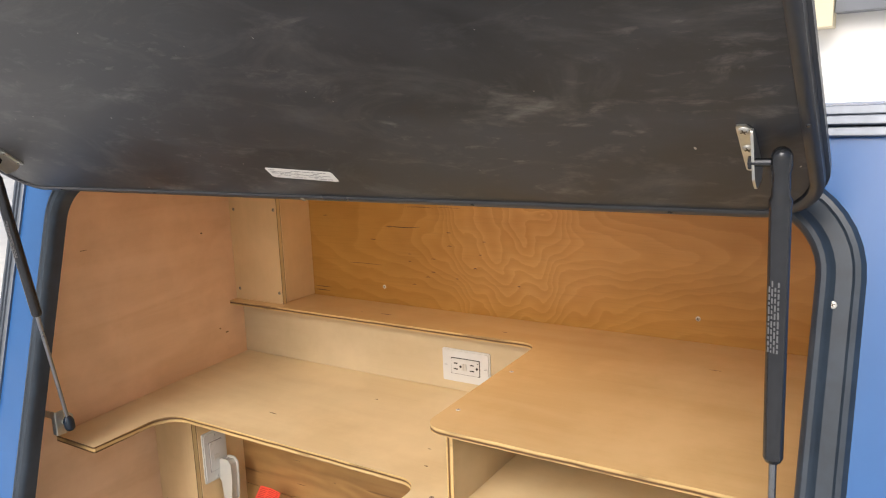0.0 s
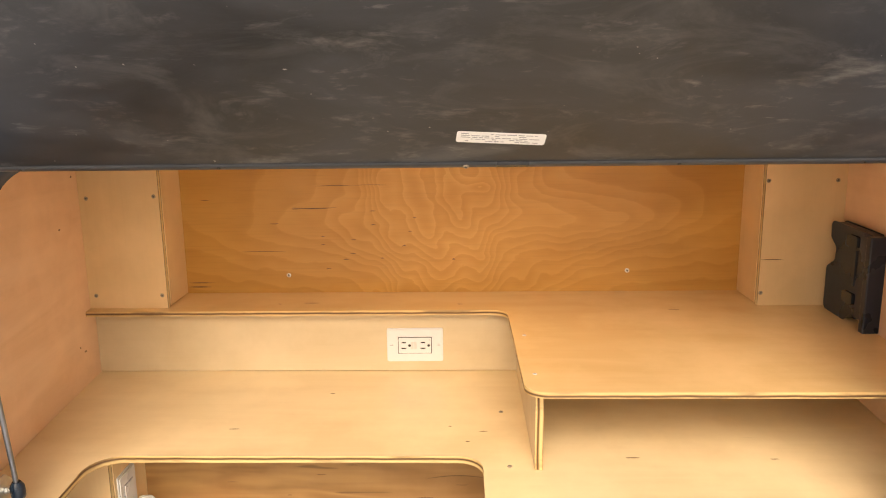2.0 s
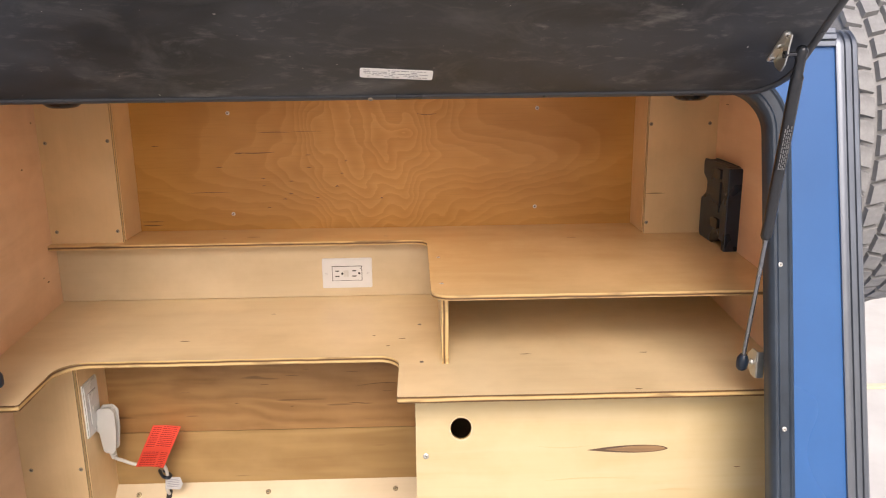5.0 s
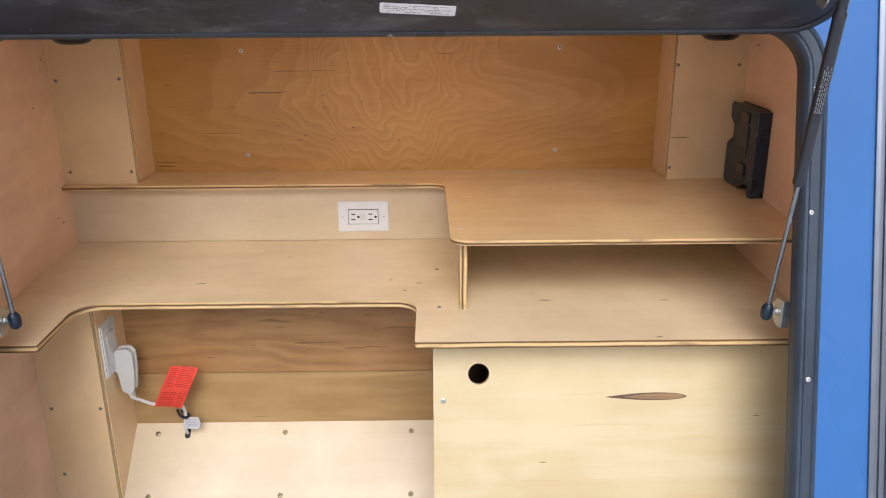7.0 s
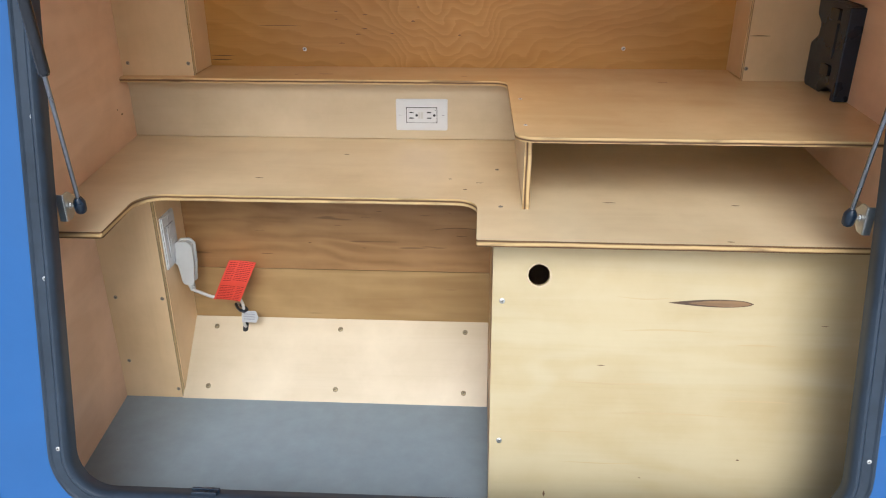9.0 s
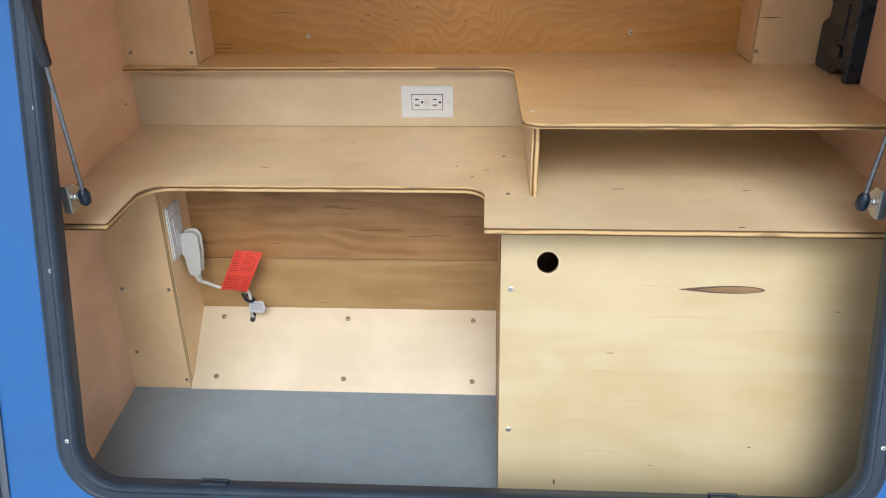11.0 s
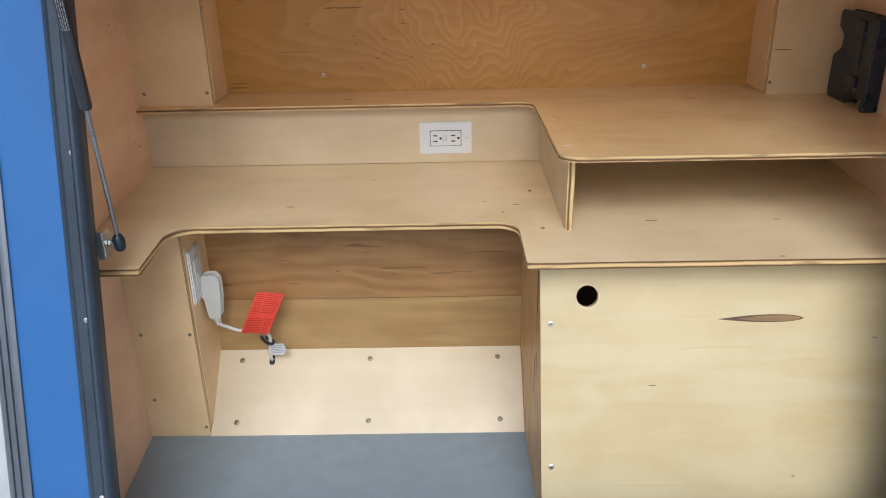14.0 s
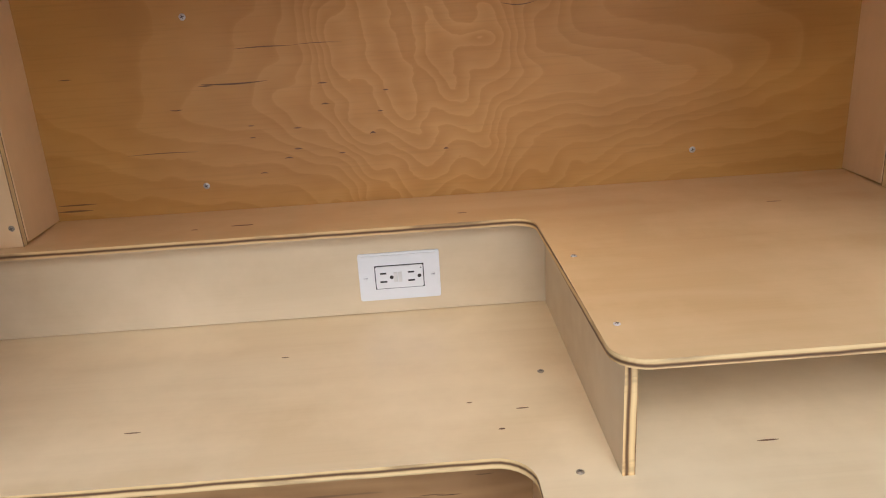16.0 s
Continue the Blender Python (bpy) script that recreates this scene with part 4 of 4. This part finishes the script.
# ---- plug, cord and tags ----
plug = thing("power_cord", "off-white right-angle plug and cord with a red warning tag", "power cord")
PX = -0.5630 + 0.0060
bm = bmesh.new()
prism(bm, rounded([(0.0, 0.738, 0.002), (0.005, 0.734, 0.004), (0.010, 0.690, 0.005), (0.026, 0.690, 0.005), (0.0315, 0.735, 0.02), (0.032, 0.774, 0.007), (0.025, 0.782, 0.006), (0.006, 0.781, 0.005), (0.0, 0.768, 0.003)], 4), -0.0115, 0.0115,
      Matrix(((1, 0, 0, PX), (0, 0, -1, 1.110), (0, 1, 0, 0), (0, 0, 0, 1))))
bmesh.ops.bevel(bm, geom=[e for e in bm.edges if e.is_boundary is False and e.calc_face_angle(0) > 1.2], offset=0.004, segments=3, affect="EDGES")
part("plug_body", bm, M_GREYWHITE, plug, "chunky off-white plug body", True)
bm = bmesh.new()
P0 = Vector((PX + 0.018, 1.110, 0.691))
for k in range(4):
    lathe(bm, [(0.0085 - k * 0.0008, 0.0), (0.0085 - k * 0.0008, 0.0035), (0.0065 - k * 0.0005, 0.0042), (0.0065 - k * 0.0005, 0.0058)], Matrix.Translation(P0 - Vector((-0.001 * k, 0, 0.0055 * k))) @ pose(0, 0, 0, 180, 12, 0), 14)
part("strain_relief", bm, M_GREYWHITE, plug, "", True)
bm = bmesh.new()
rope(bm, [P0 + Vector((0.001, 0, -0.004)), P0 + Vector((0.004, 0.001, -0.022)), (-0.523, 1.118, 0.658), (-0.500, 1.121, 0.647), (-0.475, 1.126, 0.645), (-0.452, 1.132, 0.645), (-0.442, 1.139, 0.618), (-0.446, 1.143, 0.585), (-0.447, 1.150, 0.560), (-0.447, 1.170, 0.545)], 0.0036, 10, 7)
part("cord", bm, M_GREYWHITE, plug, "thin off-white cord", True)
# warning tag: a bent vinyl sheet with printed blocks
TAG = frame_of((-0.4445, 1.117, 0.690), (0.97, 0.05, -0.10), (0.42, 0.1, 0.90))
TAG.col[1] = Vector((0.42, 0.10, 0.90, 0)).normalized() * 1.2
TAG.col[0] = TAG.col[0] * 0.86


def bent(bm, u0, u1, v0, v1, h, nu=6, nv=8):
    g = [[bm.verts.new(TAG @ Vector((u0 + (u1 - u0) * i / nu, v0 + (v1 - v0) * j / nv, h + 0.004 * math.sin(((v0 + (v1 - v0) * j / nv) + 0.045) * 36) + 0.003 * ((u0 + (u1 - u0) * i / nu) / 0.03) ** 2))) for j in range(nv + 1)] for i in range(nu + 1)]
    for i in range(nu):
        for j in range(nv):
            bm.faces.new((g[i][j], g[i + 1][j], g[i + 1][j + 1], g[i][j + 1]))


bm = bmesh.new()
bent(bm, -0.033, 0.033, -0.041, 0.041, 0.0)
r = bmesh.ops.solidify(bm, geom=bm.faces[:], thickness=0.0005)
tag = part("warning_tag", bm, M_RED, plug, "bright red vinyl warning tag", True)
random.seed(11)
for (u0, u1, v0, v1) in ((-0.028, -0.010, 0.000, 0.040), (-0.006, 0.028, 0.002, 0.040), (-0.028, 0.008, -0.040, -0.006), (0.012, 0.028, -0.040, -0.006)):
    bm = bmesh.new()
    v = v0
    while v < v1 - 0.002:
        u = u0
        while u < u1 - 0.002:
            w = min(random.uniform(0.003, 0.009), u1 - u)
            for h in (0.0009, -0.0013):
                bent(bm, u, u + w, v, v + 0.0013, h, 1, 1)
            u += w + 0.0012
        v += 0.0036
    part("print_block", bm, M_REDINK, tag)
TAG2 = frame_of((-0.428, 1.135, 0.592), (0.93, -0.1, 0.12), (-0.05, 0.25, 0.95)) @ Matrix.Scale(0.84, 4)
bm = bmesh.new()
prism(bm, rounded([(-0.024, -0.013, 0.002), (0.016, -0.017, 0.002), (0.024, -0.004, 0.002), (0.018, 0.014, 0.002), (-0.020, 0.016, 0.002)], 3), 0, 0.0006, TAG2)
tag2 = part("paper_tag", bm, M_TAGPAPER, plug, "small white printed tag")
bm = bmesh.new()
for k in range(5):
    box(bm, -0.018, 0.013 + 0.002 * (k % 2), 0.009 - k * 0.0045, 0.0105 - k * 0.0045, 0.0006, 0.0008, 0, TAG2)
part("print_line", bm, M_INK, tag2)
clip = thing("cable_clip", "black cable clamp screwed to the knee space panel", "cable clip")
bm = bmesh.new()
rope(bm, [(-0.470, LOWBACK - 0.002, 0.602), (-0.458, 1.150, 0.604), (-0.446, 1.134, 0.607), (-0.438, 1.136, 0.605), (-0.440, 1.152, 0.602), (-0.460, LOWBACK - 0.002, 0.600)], 0.0035, 8, 5)
part("strap", bm, M_PLASTIC, clip, "", True)
screw(clip, (-0.466, LOWBACK - 0.004, 0.602), (0, -1, 0), 1.2)
bm = bmesh.new()
prism(bm, rounded([(-0.006, -0.012, 0.005), (0.006, -0.012, 0.005), (0.006, 0.010, 0.005), (-0.006, 0.010, 0.005)], 4), -0.001, 0.0006, SL @ Matrix.Translation((-0.447, 0.164, 0)))
part("cord_notch", bm, M_DARK, sl_board, "dark cord opening")

# ---- black plastic holder on the shelf ----
holder = thing("plastic_holder", "black moulded plastic holder standing against the side lining", "holder")
HX = Matrix(((0, 0, 1, 0), (1, 0, 0, 0), (0, 1, 0, 0), (0, 0, 0, 1)))
bm = bmesh.new()
box(bm, 0.7345, 0.7640, 1.150, 1.166, shelf_z(1.15) + 0.0005, 1.250, 0.0025)
part("front_plate", bm, M_PLASTIC, holder, "flat matt black end plate")
bm = bmesh.new()
prism(bm, rounded([(1.164, 1.098, 0.004), (1.215, 1.098, 0.012), (1.236, 1.081, 0.008), (1.311, 1.082, 0.012), (1.311, 1.163, 0.008), (1.282, 1.181, 0.012), (1.279, 1.208, 0.012), (1.303, 1.223, 0.006), (1.306, 1.253, 0.010), (1.164, 1.250, 0.004)], 5), 0.7420, 0.7662, HX)
bmesh.ops.bevel(bm, geom=[e for e in bm.edges if e.calc_face_angle(0) > 1.0], offset=0.002, segments=2, affect="EDGES")
part("body", bm, M_PLASTIC, holder, "black moulded body with a finger notch", True)
bm = bmesh.new()
prism(bm, rounded([(1.166, 1.100, 0.004), (1.186, 1.100, 0.006), (1.186, 1.170, 0.010), (1.178, 1.182, 0.010), (1.178, 1.206, 0.010), (1.190, 1.222, 0.010), (1.190, 1.248, 0.006), (1.166, 1.248, 0.004)], 5), 0.7375, 0.7425, HX)
part("ridge", bm, M_PLASTIC, holder, "raised wavy rib", True)
bm = bmesh.new()
prism(bm, rounded([(1.205, 1.150, 0.002), (1.210, 1.150, 0.002), (1.210, 1.215, 0.002), (1.205, 1.215, 0.002)], 4), 0.7395, 0.7425, HX)
part("guide_rail", bm, M_GLOSS, holder, "thin glossy rail")
for z in (1.118, 1.222):
    bm = bmesh.new()
    prism(bm, rounded([(1.200, z, 0.003), (1.234, z, 0.003), (1.234, z + 0.018, 0.003), (1.200, z + 0.018, 0.003)], 4), 0.7360, 0.7425, HX)
    bmesh.ops.bevel(bm, geom=[e for e in bm.edges if e.calc_face_angle(0) > 1.0], offset=0.0015, segments=2, affect="EDGES")
    part("latch", bm, M_GLOSS, holder, "glossy black latch", True)

# ---- spare tyre on the trailer's side ----
tyre = thing("spare_tyre", "spare tyre with blocky tread hung on the trailer side", "tyre")
TX, TY, TZ, TR = 0.965, 1.28, 1.30, 0.36
TM = Matrix.Translation((TX, TY, TZ)) @ pose(0, 0, 0, 0, 90, 0)
bm = bmesh.new()
lathe(bm, [(0.195, -0.085), (0.24, -0.110), (0.30, -0.115), (0.335, -0.105), (0.348, -0.088), (0.350, -0.03), (0.350, 0.03), (0.348, 0.088), (0.335, 0.105), (0.30, 0.115), (0.24, 0.110), (0.195, 0.085)], TM, 72)
carcass = part("carcass", bm, M_TYRE, tyre, "dark grey rubber carcass", True)
bm = bmesh.new()
lathe(bm, [(0.05, -0.02), (0.16, -0.03), (0.19, -0.075), (0.199, -0.086), (0.199, 0.086), (0.19, 0.075), (0.05, 0.06)], TM, 40)
part("rim", bm, M_STEEL, tyre, "steel wheel rim", True)
bm = bmesh.new()
tube(bm, (0.79, TY, TZ), (TX, TY, TZ), 0.03)
part("mount", bm, M_PLASTIC, tyre)
N = 52
for row, (x0, x1, zig) in enumerate(((-0.104, -0.076, 0.0), (-0.070, -0.040, 0.5), (-0.034, -0.003, 0.0), (0.003, 0.034, 0.5), (0.040, 0.070, 0.0), (0.076, 0.104, 0.5))):
    bm = bmesh.new()
    hw = TR * math.pi / N * 0.84
    r0, r1 = 0.344, 0.360 - (0.006 if row in (0, 5) else 0.0)
    skew = 0.0035 * (-1) ** row
    lo = [bm.verts.new((x, y, r0)) for x, y in ((x0, -hw + skew), (x1, -hw - skew), (x1, hw - skew), (x0, hw + skew))]
    e = 0.0015
    hi = [bm.verts.new((x, y, r1)) for x, y in ((x0 + e, -hw + skew + e), (x1 - e, -hw - skew + e), (x1 - e, hw - skew - e), (x0 + e, hw + skew - e))]
    bm.faces.new(hi), bm.faces.new(list(reversed(lo)))
    for i in range(4):
        bm.faces.new((lo[i - 1], lo[i], hi[i], hi[i - 1]))
    me = finish(bm, "tread_block", [M_TYRE])
    for k in range(N):
        ob = new("tread_block", me)
        ob.parent = carcass
        ob.matrix_basis = Matrix.Translation((TX, TY, TZ)) @ pose(0, 0, 0, 360 * (k + zig) / N, 0, 0)


# ---- marks in the veneer ----
def sliver(parent, m, u, v, length, width, mat, name="grain_streak", curve=0.0, pieces=10):
    """A thin tapering streak, barely proud, in the plane of m."""
    bm = bmesh.new()
    top, bot = [], []
    for k in range(pieces + 1):
        t = k / pieces
        w = width * math.sin(math.pi * min(max(t, 0.03), 0.97)) ** 0.8 / 2
        x, y = u + (t - 0.5) * length, v + curve * math.sin(math.pi * t)
        top.append((x, y + w))
        bot.append((x, y - w * 0.8))
    prism(bm, bot + top[::-1], -0.0006, 0.0004, m)
    return part(name, bm, mat, parent)


KB = frame_of((0, LOWBACK, 0), (1, 0, 0), (0, 0, 1))
random.seed(21)
for k in range(16):
    sliver(low_back.children[0], KB, random.uniform(-0.40, 0.07), random.uniform(0.71, 0.905), random.uniform(0.008, 0.035), random.uniform(0.0008, 0.0016), M_MARK, curve=random.uniform(-0.001, 0.001))
sliver(low_back.children[0], KB, 0.03, 0.79, 0.12, 0.0016, M_MARK, curve=0.006, pieces=16)
BW = frame_of((0, BACK, 0), (1, 0, 0), (0, 0, 1))
for u, v, l, w, c in ((-0.270, 1.267, 0.092, 0.0026, -0.002), (-0.31, 1.2645, 0.02, 0.002, 0), (-0.225, 1.312, 0.08, 0.0018, 0.001), (-0.15, 1.313, 0.07, 0.001, 0.001), (-0.385, 1.173, 0.10, 0.0014, 0.001), (-0.52, 1.106, 0.055, 0.0022, 0),
                      (-0.525, 1.097, 0.05, 0.003, 0), (-0.356, 1.234, 0.018, 0.0018, -0.001), (-0.50, 1.284, 0.018, 0.0016, 0), (-0.148, 1.259, 0.014, 0.0022, 0), (-0.147, 1.229, 0.012, 0.0022, 0.001), (-0.19, 1.198, 0.012, 0.002, 0),
                      (-0.192, 1.168, 0.012, 0.0024, 0), (-0.207, 1.155, 0.012, 0.0022, 0.001), (-0.083, 1.183, 0.009, 0.003, 0.002), (-0.07, 1.215, 0.008, 0.002, 0), (-0.06, 1.244, 0.008, 0.002, 0), (-0.13, 1.158, 0.01, 0.002, 0),
                      (-0.255, 1.205, 0.010, 0.0016, 0), (-0.255, 1.188, 0.009, 0.0016, 0), (0.021, 1.154, 0.007, 0.003, 0.001), (-0.245, 1.135, 0.012, 0.0018, 0.001), (0.132, 1.352, 0.05, 0.0016, -0.004)):
    sliver(back_wall, BW, u, v, l, w, M_MARK, curve=c)
for x, z in ((-0.331, 1.122), (0.386, 1.128), (-0.327, 1.358), (0.388, 1.360)):
    screw(back_wall, (x, BACK, z), (0, -1, 0), 1.15, mat=M_SCREW_BRIGHT)
def lens_mark(parent, m, u0, u1, v, half, mat, h, name, label=""):
    """A leaf-shaped inlay: blunt towards u1, drawn out to a fine point at u0."""
    bm = bmesh.new()
    top, bot = [], []
    for k in range(25):
        t = k / 24
        w = half * min(1.0, (t ** 1.05) * (1 - t) ** 0.62 * 2.9)
        top.append((u0 + (u1 - u0) * t, v + w + 0.0003))
        bot.append((u0 + (u1 - u0) * t, v - w * 0.9 - 0.0003))
    prism(bm, bot + top[::-1], -0.0006, h, m)
    return part(name, bm, mat, parent, label)


PATCH_V = (0.8035 - 0.83) * PU
lens_mark(fp_board, FP, 0.398, 0.540, PATCH_V, 0.0070, M_BURN, 0.0004, "patch_outline", "dark glue line")
lens_mark(fp_board, FP, 0.430, 0.535, PATCH_V, 0.0054, M_STAIN, 0.0007, "walnut_patch", "brown leaf-shaped knot patch")
for u, z, l, w, c in ((0.36, 0.812, 0.10, 0.0022, -0.004), (0.55, 0.735, 0.07, 0.004, 0.001), (0.40, 0.755, 0.16, 0.003, 0.003), (0.31, 0.668, 0.18, 0.004, -0.003), (0.40, 0.615, 0.22, 0.003, 0.002), (0.22, 0.58, 0.12, 0.003, 0.001), (0.56, 0.64, 0.13, 0.003, 0.002), (0.30, 0.53, 0.16, 0.002, -0.002)):
    sliver(fp_board, FP, u, (z - 0.83) * PU, l, w, M_FAINT, curve=c, pieces=16)
for u, z, l, w in ((0.288, 0.696, 0.014, 0.0018), (0.529, 0.541, 0.006, 0.0026), (0.197, 0.471, 0.004, 0.012), (0.362, 0.505, 0.004, 0.002), (0.66, 0.77, 0.012, 0.0014)):
    sliver(fp_board, FP, u, (z - 0.83) * PU, l, w, M_MARK)
SB = frame_of((0.0987, 0, 0), (0, 0, -1), (0, -1, 0))
lens_mark(side_board, SB, -0.898, -0.795, -0.893, 0.0060, M_BURN, 0.0004, "knot_outline", "dark glue line")
lens_mark(side_board, SB, -0.888, -0.800, -0.893, 0.0040, M_STAIN, 0.0007, "knot", "brown upright knot")
for u, v, l, w in ((-0.76, -0.90, 0.06, 0.002), (-0.70, -0.885, 0.05, 0.0015), (-0.66, -0.91, 0.08, 0.002)):
    sliver(side_board, SB, u, v, l, w, M_STAIN)
bm = bmesh.new()
hc = FP @ Matrix.Translation((hole_c[0], hole_c[1], 0))
sweep(bm, [(0.0187 * math.cos(a), 0.0187 * math.sin(a)) for a in np.linspace(0, 2 * math.pi, 33)[:-1]], [(0.0, -0.011), (0.0, 0.0002), (0.0022, 0.0004), (0.0024, -0.0002)], hc)
part("hole_rim", bm, M_RISER, fp_board, "pale chamfered hole rim", True)
CT, ST = frame_of((0, 0, counter_z(0)), (1, 0, 0), (0, 1, 0.018)), frame_of((0, 0, shelf_z(0)), (1, 0, 0), (0, 1, 0.021))
ctop, sboard = counter.children[0], shelf.children[0]
for u, v, l, w in ((0.073, 1.07, 0.014, 0.002), (0.046, 1.033, 0.007, 0.003), (0.016, 1.089, 0.006, 0.002), (-0.356, 1.079, 0.018, 0.002), (0.306, 0.978, 0.022, 0.0025), (0.526, 0.974, 0.014, 0.002), (0.474, 0.818, 0.012, 0.003), (-0.21, 1.23, 0.01, 0.0015)):
    sliver(ctop, CT, u, v, l, w, M_MARK)
for u, v in ((0.107, 1.147), (0.111, 0.951)):
    screw(ctop, (u, v, counter_z(v)), (0, 0, 1), 1.0)
for u, v, l, w in ((-0.269, 1.354, 0.03, 0.003), (-0.333, 1.348, 0.008, 0.002), (0.034, 1.343, 0.012, 0.002), (0.45, 1.30, 0.02, 0.001)):
    sliver(sboard, ST, u, v, l, w, M_MARK)
for u, v in ((0.148, 1.153), (0.150, 0.975)):
    screw(sboard, (u, v, shelf_z(v)), (0, 0, 1), 0.9, mat=M_SCREW_BRIGHT)
towers = [o for o in bpy.data.objects if o.name.startswith("corner_tower")]
TWF = frame_of((0, 1.325, 0), (1, 0, 0), (0, 0, 1))
sliver([c for c in towers[1].children if c.name.startswith("front_panel")][0], TWF, 0.642, 1.1735, 0.042, 0.0022, M_MARK, "crack", 0.0004)
wall_left_ob, wall_right_ob = bpy.data.objects["wall_left"], bpy.data.objects["wall_right"]
for y, z, l in ((1.281, 1.006, 0.010), (1.228, 1.260, 0.007), (0.915, 1.274, 0.02), (1.30, 1.35, 0.006), (1.26, 1.02, 0.004)):
    sliver(wall_left_ob, frame_of((left_x(y), 0, 0), (0, 1, 0), (0, 0, 1)), y, z, l, 0.004 if l < 0.015 else 0.0015, M_MARK)
sliver(wall_right_ob, frame_of((right_x(1.272), 0, 0), (0, -1, 0), (0, 0, 1)), -1.272, 1.371, 0.014, 0.003, M_MARK)
